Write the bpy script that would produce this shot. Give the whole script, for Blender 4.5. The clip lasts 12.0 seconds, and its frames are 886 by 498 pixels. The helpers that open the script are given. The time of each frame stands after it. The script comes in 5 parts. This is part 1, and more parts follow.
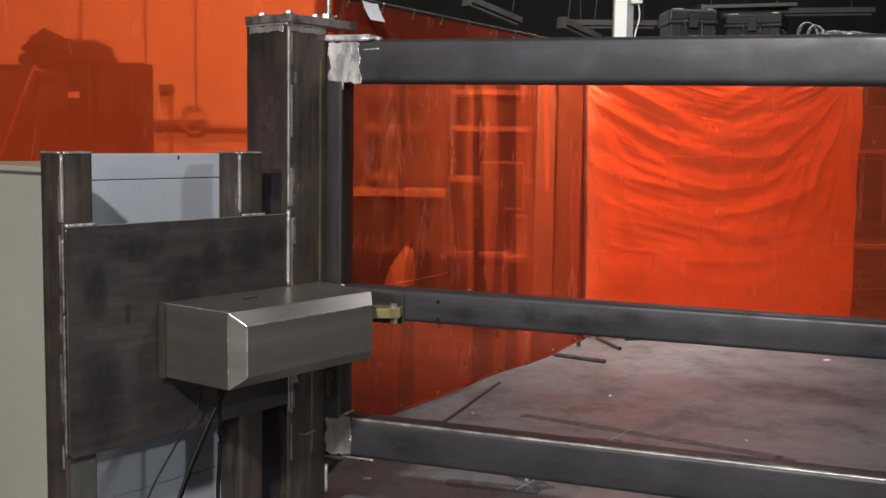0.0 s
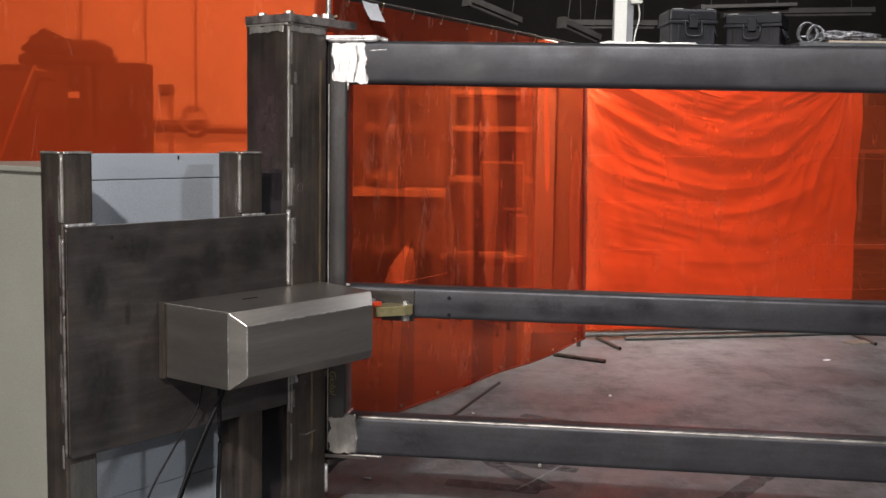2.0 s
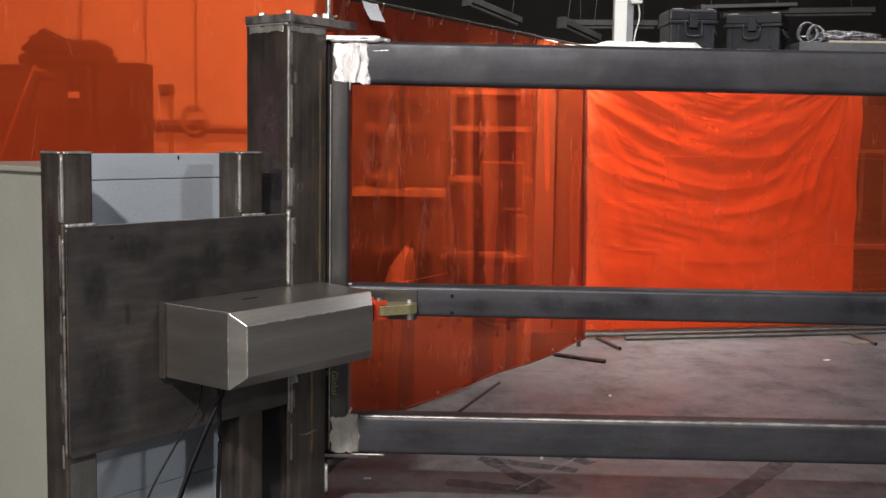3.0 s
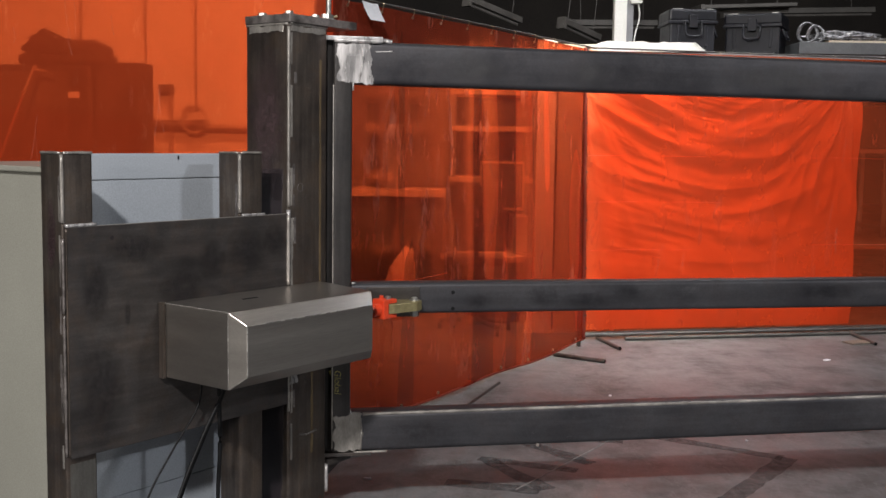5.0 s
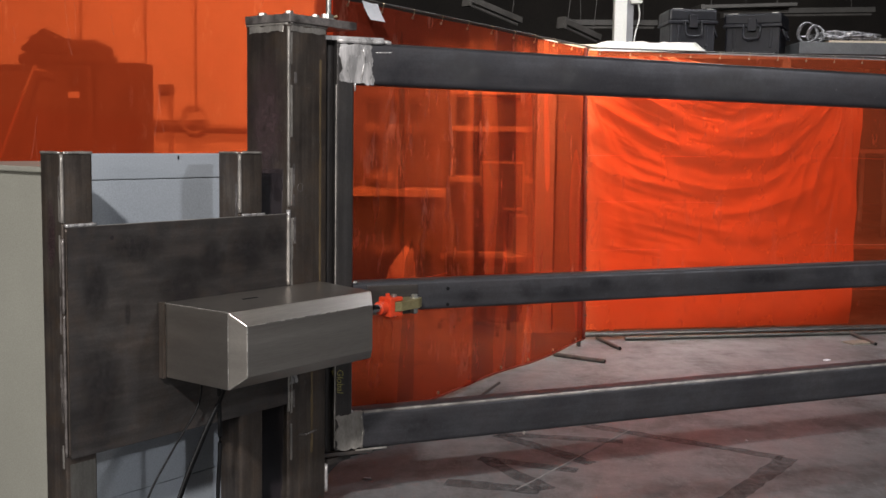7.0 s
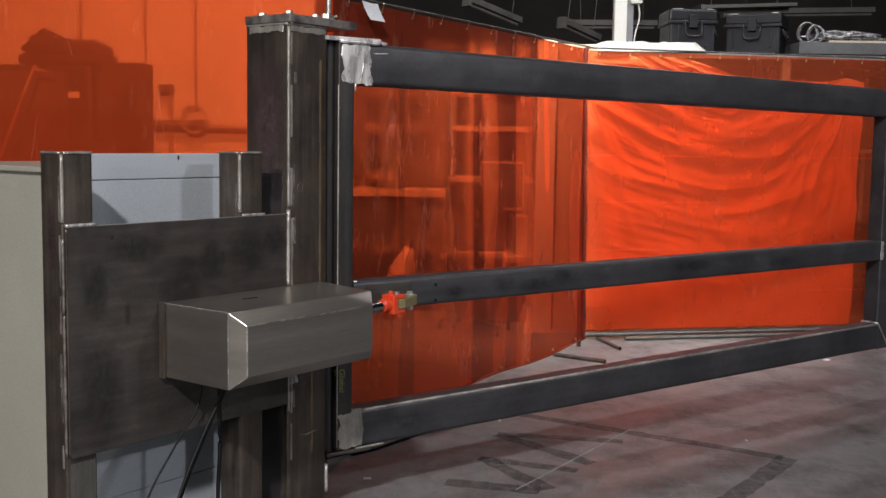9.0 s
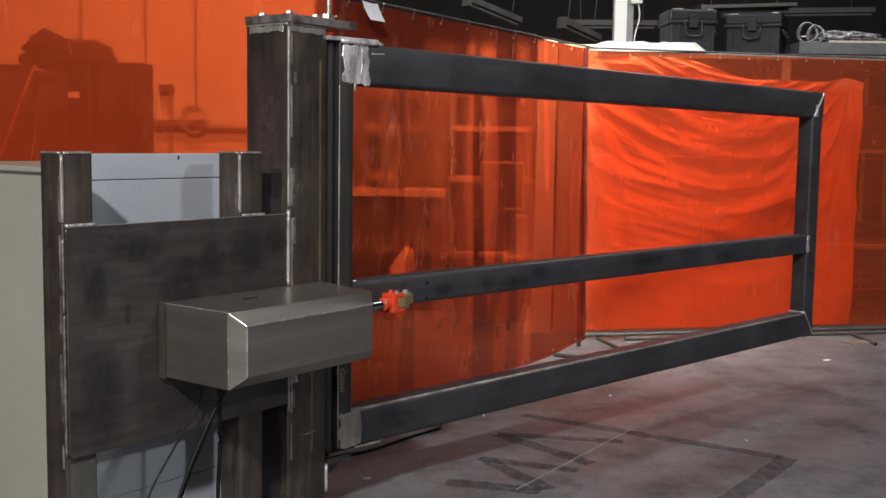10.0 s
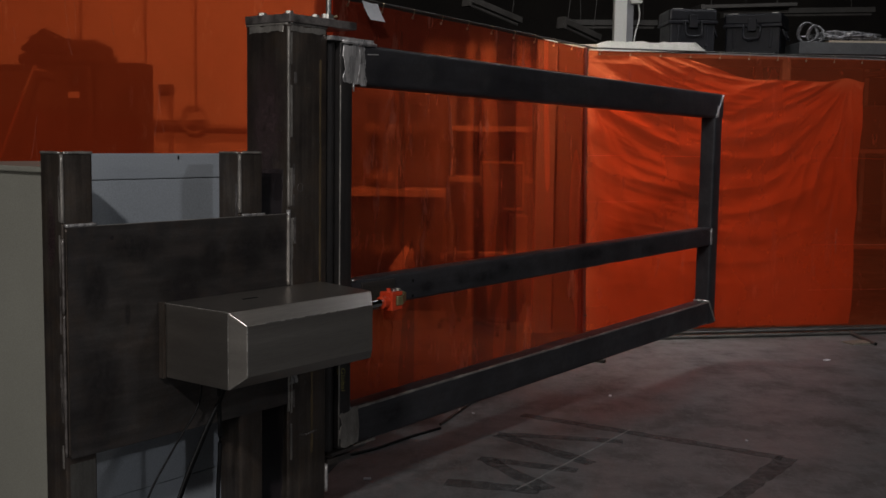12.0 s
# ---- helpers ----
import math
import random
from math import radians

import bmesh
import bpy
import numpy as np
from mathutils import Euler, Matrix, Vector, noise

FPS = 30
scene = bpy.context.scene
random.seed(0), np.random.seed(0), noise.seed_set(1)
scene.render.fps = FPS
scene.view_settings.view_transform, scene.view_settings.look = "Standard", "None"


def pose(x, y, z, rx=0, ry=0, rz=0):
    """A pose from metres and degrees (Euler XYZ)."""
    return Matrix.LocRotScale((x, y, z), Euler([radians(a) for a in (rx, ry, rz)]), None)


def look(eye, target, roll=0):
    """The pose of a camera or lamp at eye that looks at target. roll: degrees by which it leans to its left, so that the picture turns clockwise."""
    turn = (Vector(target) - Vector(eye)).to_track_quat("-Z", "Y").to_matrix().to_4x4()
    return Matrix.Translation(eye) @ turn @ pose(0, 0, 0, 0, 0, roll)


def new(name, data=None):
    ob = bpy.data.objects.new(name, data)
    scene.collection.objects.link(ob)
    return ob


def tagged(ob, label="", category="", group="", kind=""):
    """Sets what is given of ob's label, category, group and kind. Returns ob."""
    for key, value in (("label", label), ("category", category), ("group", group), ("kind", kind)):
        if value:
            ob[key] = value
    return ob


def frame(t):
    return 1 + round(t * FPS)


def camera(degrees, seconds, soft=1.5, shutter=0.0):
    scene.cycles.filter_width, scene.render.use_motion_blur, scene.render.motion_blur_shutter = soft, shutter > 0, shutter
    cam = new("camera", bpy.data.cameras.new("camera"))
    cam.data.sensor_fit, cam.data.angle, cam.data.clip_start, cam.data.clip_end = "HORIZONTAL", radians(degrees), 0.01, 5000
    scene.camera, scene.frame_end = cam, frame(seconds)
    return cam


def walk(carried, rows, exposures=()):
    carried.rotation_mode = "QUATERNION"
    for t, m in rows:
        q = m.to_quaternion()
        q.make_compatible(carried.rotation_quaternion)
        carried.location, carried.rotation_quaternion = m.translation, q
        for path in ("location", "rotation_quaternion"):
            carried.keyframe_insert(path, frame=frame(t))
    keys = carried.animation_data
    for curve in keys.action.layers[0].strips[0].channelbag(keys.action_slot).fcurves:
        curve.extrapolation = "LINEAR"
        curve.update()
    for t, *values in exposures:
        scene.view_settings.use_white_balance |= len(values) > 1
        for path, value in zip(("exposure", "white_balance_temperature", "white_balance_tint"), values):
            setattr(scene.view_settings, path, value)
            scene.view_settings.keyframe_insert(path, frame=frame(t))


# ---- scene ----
cam = camera(44.0, 12.0, soft=1.5)
EYE = Vector((0.0, 0.0, 1.25))
TILT = radians(5.67)
CAM = look(EYE, EYE + Vector((0, math.cos(TILT), -math.sin(TILT))), 0.85)
walk(cam, [(0.0, CAM), (12.0, CAM)],
     [(0.0, 0.0), (10.5, 0.0), (10.7, -0.10), (11.0, -0.42), (11.5, -1.00), (12.0, -1.65)])

# ---- world and lamps ----
world = bpy.data.worlds.new("world")
scene.world = world
world.use_nodes = True
world.node_tree.nodes["Background"].inputs[0].default_value = (0.9, 0.95, 1.0, 1)
world.node_tree.nodes["Background"].inputs[1].default_value = 0.04


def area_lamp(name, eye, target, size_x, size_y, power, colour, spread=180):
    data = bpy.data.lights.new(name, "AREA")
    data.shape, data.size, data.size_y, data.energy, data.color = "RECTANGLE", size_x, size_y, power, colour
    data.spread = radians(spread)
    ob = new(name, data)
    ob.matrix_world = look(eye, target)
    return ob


# lamps of the shop: work lamps in front and to the side, ceiling lamps over the gate and the bays behind the screens;
# two narrow fill lamps are added, unseen, to brighten the far screen and the columns
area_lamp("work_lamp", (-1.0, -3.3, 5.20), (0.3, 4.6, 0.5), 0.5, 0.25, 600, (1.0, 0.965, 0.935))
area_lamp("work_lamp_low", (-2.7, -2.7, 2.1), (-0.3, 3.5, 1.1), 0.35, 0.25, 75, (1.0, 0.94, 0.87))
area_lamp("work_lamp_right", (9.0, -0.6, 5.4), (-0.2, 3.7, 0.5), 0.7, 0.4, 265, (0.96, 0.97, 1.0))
area_lamp("fill_lamp_far_screen", (3.3, 5.75, 4.3), (1.35, 7.15, 1.0), 1.6, 0.3, 17, (0.95, 0.96, 1.0), 70)
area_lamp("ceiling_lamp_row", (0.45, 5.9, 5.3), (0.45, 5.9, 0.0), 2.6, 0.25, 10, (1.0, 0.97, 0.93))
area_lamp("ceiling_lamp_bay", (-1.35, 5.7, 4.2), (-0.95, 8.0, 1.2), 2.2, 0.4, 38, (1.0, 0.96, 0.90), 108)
area_lamp("fill_lamp_columns", (0.36, 6.05, 3.6), (0.52, 7.35, 0.9), 0.6, 0.25, 46, (1.0, 0.96, 0.90), 75)
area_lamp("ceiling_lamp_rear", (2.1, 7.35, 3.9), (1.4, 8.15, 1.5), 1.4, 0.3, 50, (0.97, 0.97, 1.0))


# ---- materials ----
def nodes_of(name):
    m = bpy.data.materials.new(name)
    m.use_nodes = True
    nt = m.node_tree
    return m, nt, nt.nodes["Principled BSDF"], nt.nodes["Material Output"]


def noise_node(nt, scale, detail=6.0, rough=0.6, stretch=(1, 1, 1)):
    tc = nt.nodes.new("ShaderNodeTexCoord")
    mp = nt.nodes.new("ShaderNodeMapping")
    mp.inputs["Scale"].default_value = stretch
    no = nt.nodes.new("ShaderNodeTexNoise")
    no.inputs["Scale"].default_value, no.inputs["Detail"].default_value, no.inputs["Roughness"].default_value = scale, detail, rough
    nt.links.new(tc.outputs["Object"], mp.inputs[0])
    nt.links.new(mp.outputs[0], no.inputs[0])
    return no.outputs[0]


def ramp(nt, src, stops):
    r = nt.nodes.new("ShaderNodeValToRGB")
    el = r.color_ramp.elements
    while len(el) < len(stops):
        el.new(0.5)
    for e, (p, c) in zip(el, stops):
        e.position = p
        e.color = (*c, 1) if len(c) == 3 else (c[0], c[0], c[0], 1)
    nt.links.new(src, r.inputs[0])
    return r.outputs[0]


def mixed(nt, fac, a, b, mode="MIX"):
    m = nt.nodes.new("ShaderNodeMix")
    m.data_type, m.blend_type = "RGBA", mode
    for sock, val in ((m.inputs[0], fac), (m.inputs[6], a), (m.inputs[7], b)):
        if isinstance(val, (int, float)):
            sock.default_value = val
        elif isinstance(val, tuple):
            sock.default_value = (*val, 1)
        else:
            nt.links.new(val, sock)
    return m.outputs[2]


def bump(nt, src, strength, dist, bsdf):
    b = nt.nodes.new("ShaderNodeBump")
    b.inputs["Strength"].default_value, b.inputs["Distance"].default_value = strength, dist
    nt.links.new(src, b.inputs["Height"])
    nt.links.new(b.outputs[0], bsdf.inputs["Normal"])


def surface(name, a, b, scale=8.0, metal=0.0, rough=(0.4, 0.6), fine=120.0, relief=0.15, depth=0.001, stretch=(1, 1, 1), third=None, scuff=None):
    """Two tones mixed by a broad noise, broken up by a fine one, with varied gloss and relief."""
    m, nt, p, _ = nodes_of(name)
    broad = noise_node(nt, scale, stretch=stretch)
    small = noise_node(nt, fine, 3.0, stretch=stretch)
    col = mixed(nt, ramp(nt, broad, [(0.35, (0,)), (0.65, (1,))]), a, b)
    if third:
        spots = noise_node(nt, scale * 2.7, 8.0, 0.7)
        col = mixed(nt, ramp(nt, spots, [(0.58, (0,)), (0.7, (1,))]), col, third)
    if scuff:
        rub = noise_node(nt, 17.0, 9.0, 0.74, (stretch[0], stretch[1], stretch[2] * 0.8))
        col = mixed(nt, ramp(nt, rub, [(0.54, (0,)), (0.74, (0.8,))]), col, scuff)
        tint = noise_node(nt, 2.3, 4.0, 0.6)
        col = mixed(nt, ramp(nt, tint, [(0.40, (0,)), (0.65, (0.55,))]), col, (1.15, 0.86, 0.98), "MULTIPLY")
    col = mixed(nt, 0.35, col, ramp(nt, small, [(0.3, (0.35,)), (0.7, (1.0,))]), "MULTIPLY")
    nt.links.new(col, p.inputs["Base Color"])
    nt.links.new(ramp(nt, broad, [(0.3, (rough[0],)), (0.7, (rough[1],))]), p.inputs["Roughness"])
    p.inputs["Metallic"].default_value = metal
    bump(nt, small, relief, depth, p)
    return m


def steel(name, dark, light, warm, pale, grain, rough=(0.30, 0.52), metal=0.7, streaks=0.5, rub=(0.60, 0.74)):
    """Hot-rolled steel: blotched scale, drawn streaks along one way, warm stains, pale rubs and hair scratches."""
    m, nt, p, _ = nodes_of(name)
    broad = noise_node(nt, 3.2, 7.0, 0.62)
    blot = noise_node(nt, 11.0, 8.0, 0.70)
    drawn = noise_node(nt, 34.0, 7.0, 0.68, grain)
    hair = noise_node(nt, 60.0, 5.0, 0.6, tuple(0.35 + 0.65 * g for g in grain))
    small = noise_node(nt, 150.0, 3.0)
    col = mixed(nt, ramp(nt, broad, [(0.36, (0,)), (0.64, (1,))]), dark, light)
    col = mixed(nt, ramp(nt, blot, [(0.46, (0,)), (0.66, (0.75,))]), col, warm)
    col = mixed(nt, streaks, col, ramp(nt, drawn, [(0.30, (0.38,)), (0.50, (0.85,)), (0.68, (1.5,))]), "MULTIPLY")
    col = mixed(nt, ramp(nt, noise_node(nt, 8.5, 9.0, 0.78, tuple(0.5 + 0.5 * g for g in grain)), [(rub[0], (0,)), (rub[1], (0.65,))]), col, pale)
    col = mixed(nt, ramp(nt, hair, [(0.700, (0,)), (0.735, (0.5,))]), col, pale)
    nt.links.new(mixed(nt, 0.3, col, ramp(nt, small, [(0.3, (0.4,)), (0.7, (1.0,))]), "MULTIPLY"), p.inputs["Base Color"])
    nt.links.new(ramp(nt, blot, [(0.35, (rough[0],)), (0.65, (rough[1],))]), p.inputs["Roughness"])
    p.inputs["Metallic"].default_value = metal
    bump(nt, small, 0.10, 0.0006, p)
    return m


STEEL = steel("mill_scale_steel", (0.072, 0.065, 0.065), (0.138, 0.125, 0.120), (0.112, 0.086, 0.073), (0.20, 0.18, 0.165), (0.10, 1, 0.9))
STEEL_POST = steel("rusty_mill_scale_steel", (0.072, 0.059, 0.056), (0.168, 0.140, 0.120), (0.125, 0.088, 0.064), (0.27, 0.235, 0.21), (1, 1, 0.07), (0.28, 0.48), 0.7, 0.6, (0.57, 0.72))
STEEL_BLUE = steel("blue_grey_gate_steel", (0.044, 0.043, 0.050), (0.080, 0.079, 0.088), (0.060, 0.055, 0.060), (0.135, 0.133, 0.142), (0.07, 1, 0.8), (0.38, 0.55), 0.5, 0.34, (0.62, 0.80))
STEEL_STILE = steel("dark_drawn_stile_steel", (0.038, 0.035, 0.036), (0.062, 0.058, 0.058), (0.050, 0.043, 0.040), (0.12, 0.11, 0.105), (1, 1, 0.05), (0.32, 0.46), 0.5, 0.5, (0.62, 0.80))
GROUND = surface("ground_bare_weld", (0.42, 0.41, 0.415), (0.86, 0.83, 0.83), 30.0, 0.55, (0.20, 0.42), 200, 0.6, 0.0016, (1, 1, 0.25))
EDGE = surface("worn_and_lit_edge", (0.22, 0.205, 0.19), (0.58, 0.54, 0.50), 11.0, 0.55, (0.28, 0.45), 200, 0.2, 0.001, (1, 1, 0.4))
STAINLESS = surface("brushed_stainless", (0.41, 0.378, 0.348), (0.51, 0.473, 0.437), 2.5, 0.93, (0.28, 0.38), 220, 0.05, 0.0003, (0.1, 1, 6))
EDGE_GLINT = surface("edge_glint_steel", (0.48, 0.46, 0.43), (0.70, 0.68, 0.65), 30.0, 0.7, (0.18, 0.35), 200, 0.1, 0.0003)
DULL_EDGE = surface("rubbed_steel_edge", (0.10, 0.088, 0.085), (0.30, 0.27, 0.26), 22.0, 0.5, (0.3, 0.5), 160, 0.2, 0.001)
RUST = surface("ochre_rust_streak", (0.10, 0.070, 0.038), (0.17, 0.12, 0.060), 16, 0.2, (0.5, 0.65), 150, 0.1, 0.0005, (2, 2, 0.4))
CHROME = surface("chromed_rod", (0.6, 0.6, 0.6), (0.7, 0.7, 0.7), 5, 1.0, (0.08, 0.15), 90, 0.02, 0.0002)
ZINC = surface("zinc_bolt", (0.5, 0.5, 0.48), (0.62, 0.61, 0.58), 30, 0.9, (0.3, 0.45), 200, 0.1, 0.0005)
OLIVE = surface("yellow_zinc_plate", (0.32, 0.27, 0.13), (0.42, 0.36, 0.19), 25, 0.6, (0.35, 0.5), 200, 0.08, 0.0004)
RED_PAINT = surface("orange_red_paint", (0.75, 0.06, 0.02), (0.85, 0.09, 0.03), 20, 0.0, (0.3, 0.42), 150, 0.06, 0.0004)
# cabinet enamel in two tones: warm side light and cool front light painted in
WARM_LIT_ENAMEL = surface("warm_lit_enamel", (0.31, 0.305, 0.265), (0.35, 0.345, 0.30), 2.0, 0.0, (0.35, 0.5), 240, 0.05, 0.0003)
COOL_LIT_ENAMEL = surface("cool_lit_enamel", (0.40, 0.435, 0.485), (0.435, 0.47, 0.52), 2.0, 0.0, (0.35, 0.5), 240, 0.05, 0.0003)
BLACK_RUBBER = surface("black_cable_sheath", (0.005, 0.005, 0.006), (0.009, 0.009, 0.010), 20, 0.0, (0.45, 0.6), 100, 0.05, 0.0003)
BLACK_PLASTIC = surface("black_moulded_plastic", (0.005, 0.0053, 0.008), (0.010, 0.0105, 0.015), 6, 0.0, (0.35, 0.5), 150, 0.15, 0.0006)
PIPE = surface("dull_screen_pipe", (0.10, 0.095, 0.09), (0.18, 0.165, 0.15), 12, 0.6, (0.4, 0.6), 120, 0.1, 0.0005)
DARK_PIPE = surface("dark_hanging_wire", (0.05, 0.046, 0.042), (0.09, 0.083, 0.075), 12, 0.5, (0.45, 0.6), 120, 0.1, 0.0005)
GROMMET = surface("brass_grommet", (0.36, 0.29, 0.18), (0.48, 0.41, 0.29), 30, 0.9, (0.25, 0.4), 120, 0.05, 0.0003)
PAPER = surface("white_paper_tag", (0.72, 0.74, 0.80), (0.8, 0.81, 0.86), 12, 0.0, (0.6, 0.7), 120, 0.05, 0.0005)
WHITE_PAINT = surface("white_paint", (0.74, 0.73, 0.68), (0.8, 0.79, 0.75), 3, 0.0, (0.45, 0.6), 120, 0.08, 0.0005)
WALL_PAINT = surface("pale_wall_paint", (0.62, 0.60, 0.54), (0.70, 0.68, 0.62), 1.5, 0.0, (0.6, 0.75), 60, 0.2, 0.001)
DARK_WALL = surface("dark_hall_wall", (0.060, 0.052, 0.048), (0.105, 0.092, 0.082), 0.8, 0.0, (0.7, 0.85), 30, 0.2, 0.002)
TAN_WALL = surface("tan_partition_board", (0.24, 0.20, 0.16), (0.32, 0.27, 0.21), 2.5, 0.0, (0.6, 0.75), 60, 0.15, 0.001)
PANEL_GREY = surface("scuffed_grey_panel", (0.075, 0.070, 0.066), (0.115, 0.108, 0.10), 6, 0.0, (0.45, 0.6), 90, 0.1, 0.0005, (2, 2, 0.3))
MACHINE = surface("dark_machine_paint", (0.035, 0.035, 0.036), (0.06, 0.058, 0.055), 5, 0.0, (0.45, 0.6), 90, 0.1, 0.0005)
SHELF = surface("grey_shelf_steel", (0.22, 0.22, 0.23), (0.28, 0.28, 0.29), 3, 0.2, (0.45, 0.6), 120, 0.08, 0.0004)
BOARD = surface("pale_board", (0.48, 0.40, 0.30), (0.58, 0.50, 0.39), 4, 0.0, (0.55, 0.7), 90, 0.15, 0.0006, (1, 8, 8))
TRAY = surface("dull_grey_tray", (0.085, 0.09, 0.095), (0.125, 0.13, 0.135), 5, 0.2, (0.45, 0.6), 120, 0.08, 0.0004)
BACK_PIPE = surface("brown_grey_pipe_paint", (0.30, 0.27, 0.23), (0.38, 0.34, 0.29), 6, 0.0, (0.5, 0.65), 90, 0.08, 0.0005)
FIXTURE = surface("grey_lamp_housing", (0.10, 0.094, 0.086), (0.15, 0.14, 0.13), 4, 0.0, (0.45, 0.6), 100, 0.05, 0.0003)
CANVAS = surface("pale_canvas_sheet", (0.60, 0.50, 0.44), (0.70, 0.60, 0.53), 3, 0.0, (0.7, 0.85), 160, 0.2, 0.0008)
CLEAR_WRAP = surface("crumpled_clear_wrap", (0.10, 0.10, 0.105), (0.36, 0.36, 0.375), 30, 0.0, (0.1, 0.25), 60, 0.6, 0.004)
YELLOW_MARK = surface("yellow_paint_pen", (0.34, 0.29, 0.07), (0.46, 0.40, 0.12), 60, 0.0, (0.5, 0.6), 90, 0.05, 0.0003)


def worn_paint():
    m, nt, p, out = nodes_of("worn_dark_floor_paint")
    tone = noise_node(nt, 14.0, 6.0, 0.7)
    wear = noise_node(nt, 26.0, 8.0, 0.78)
    nt.links.new(mixed(nt, tone, (0.045, 0.044, 0.048), (0.090, 0.086, 0.089)), p.inputs["Base Color"])
    p.inputs["Roughness"].default_value = 0.55
    tr = nt.nodes.new("ShaderNodeBsdfTransparent")
    ms = nt.nodes.new("ShaderNodeMixShader")
    nt.links.new(ramp(nt, wear, [(0.36, (0.34,)), (0.66, (0.05,))]), ms.inputs[0])
    nt.links.new(tr.outputs[0], ms.inputs[1])
    nt.links.new(p.outputs[0], ms.inputs[2])
    nt.links.new(ms.outputs[0], out.inputs[0])
    return m


DARK_MARK = worn_paint()
DARK_PURPLE = surface("dark_purple_steel", (0.026, 0.020, 0.024), (0.048, 0.038, 0.041), 9, 0.3, (0.4, 0.6), 110, 0.1, 0.0005)


def soft_glint_scuff():
    """Faint pale streaks on vinyl: wrinkle glints and sheen painted in along with scuffs, uneven along their length."""
    m, nt, p, out = nodes_of("pale_glint_and_scuff")
    tone = noise_node(nt, 40.0, 4.0, 0.6)
    nt.links.new(mixed(nt, tone, (0.78, 0.20, 0.11), (0.88, 0.36, 0.25)), p.inputs["Base Color"])
    p.inputs["Roughness"].default_value = 0.35
    tr = nt.nodes.new("ShaderNodeBsdfTransparent")
    ms = nt.nodes.new("ShaderNodeMixShader")
    nt.links.new(ramp(nt, noise_node(nt, 18.0, 5.0, 0.7), [(0.35, (0.0,)), (0.70, (0.14,))]), ms.inputs[0])
    nt.links.new(tr.outputs[0], ms.inputs[1])
    nt.links.new(p.outputs[0], ms.inputs[2])
    nt.links.new(ms.outputs[0], out.inputs[0])
    return m


GLINT_SCUFF = soft_glint_scuff()
PALE_STEEL = steel("pale_grey_steel", (0.15, 0.145, 0.135), (0.22, 0.21, 0.195), (0.17, 0.155, 0.135), (0.30, 0.285, 0.265), (1, 1, 0.1))


def soft_stain(name, dark, light, strength, thin="y", metal=0.5):
    """A stain that thins out towards its rim and is broken up by noise; thin names the axis across the surface."""
    m, nt, p, out = nodes_of(name)
    keep = [0.0 if a == thin else 2.0 for a in "xyz"]
    tc = nt.nodes.new("ShaderNodeTexCoord")
    mp = nt.nodes.new("ShaderNodeMapping")
    mp.inputs["Scale"].default_value = keep
    mp.inputs["Location"].default_value = [-k / 2 for k in keep]
    nt.links.new(tc.outputs["Generated"], mp.inputs[0])
    far = nt.nodes.new("ShaderNodeVectorMath")
    far.operation = "LENGTH"
    nt.links.new(mp.outputs[0], far.inputs[0])
    rim = ramp(nt, far.outputs["Value"], [(0.30, (strength,)), (0.95, (0.0,))])
    torn = ramp(nt, noise_node(nt, 26.0, 8.0, 0.72), [(0.36, (0.25,)), (0.60, (1.0,))])
    nt.links.new(mixed(nt, noise_node(nt, 14.0, 6.0, 0.7), dark, light), p.inputs["Base Color"])
    p.inputs["Roughness"].default_value, p.inputs["Metallic"].default_value = 0.42, metal
    tr = nt.nodes.new("ShaderNodeBsdfTransparent")
    ms = nt.nodes.new("ShaderNodeMixShader")
    nt.links.new(mixed(nt, 1.0, rim, torn, "MULTIPLY"), ms.inputs[0])
    nt.links.new(tr.outputs[0], ms.inputs[1])
    nt.links.new(p.outputs[0], ms.inputs[2])
    nt.links.new(ms.outputs[0], out.inputs[0])
    return m


DARK_STAIN = soft_stain("dark_plate_stain", (0.030, 0.027, 0.029), (0.060, 0.054, 0.054), 0.8)
WIPED = soft_stain("wiped_gate_steel", (0.085, 0.083, 0.088), (0.14, 0.138, 0.142), 0.55)
DARK_BLUE = soft_stain("dark_gate_steel_stain", (0.018, 0.018, 0.022), (0.036, 0.036, 0.041), 0.42)
PURPLE_SCALE = soft_stain("purple_brown_scale", (0.070, 0.044, 0.050), (0.125, 0.084, 0.086), 1.0, "x", 0.4)
HEM = surface("dark_vinyl_hem", (0.16, 0.02, 0.008), (0.24, 0.03, 0.012), 9, 0.0, (0.3, 0.45), 80, 0.1, 0.0005)
CHALK = surface("chalk_line", (0.26, 0.25, 0.25), (0.42, 0.41, 0.40), 20, 0.0, (0.7, 0.8), 90, 0.05, 0.0003)


for dull, level in ((BLACK_RUBBER, 0.2), (BLACK_PLASTIC, 0.32)):
    dull.node_tree.nodes["Principled BSDF"].inputs["Specular IOR Level"].default_value = level


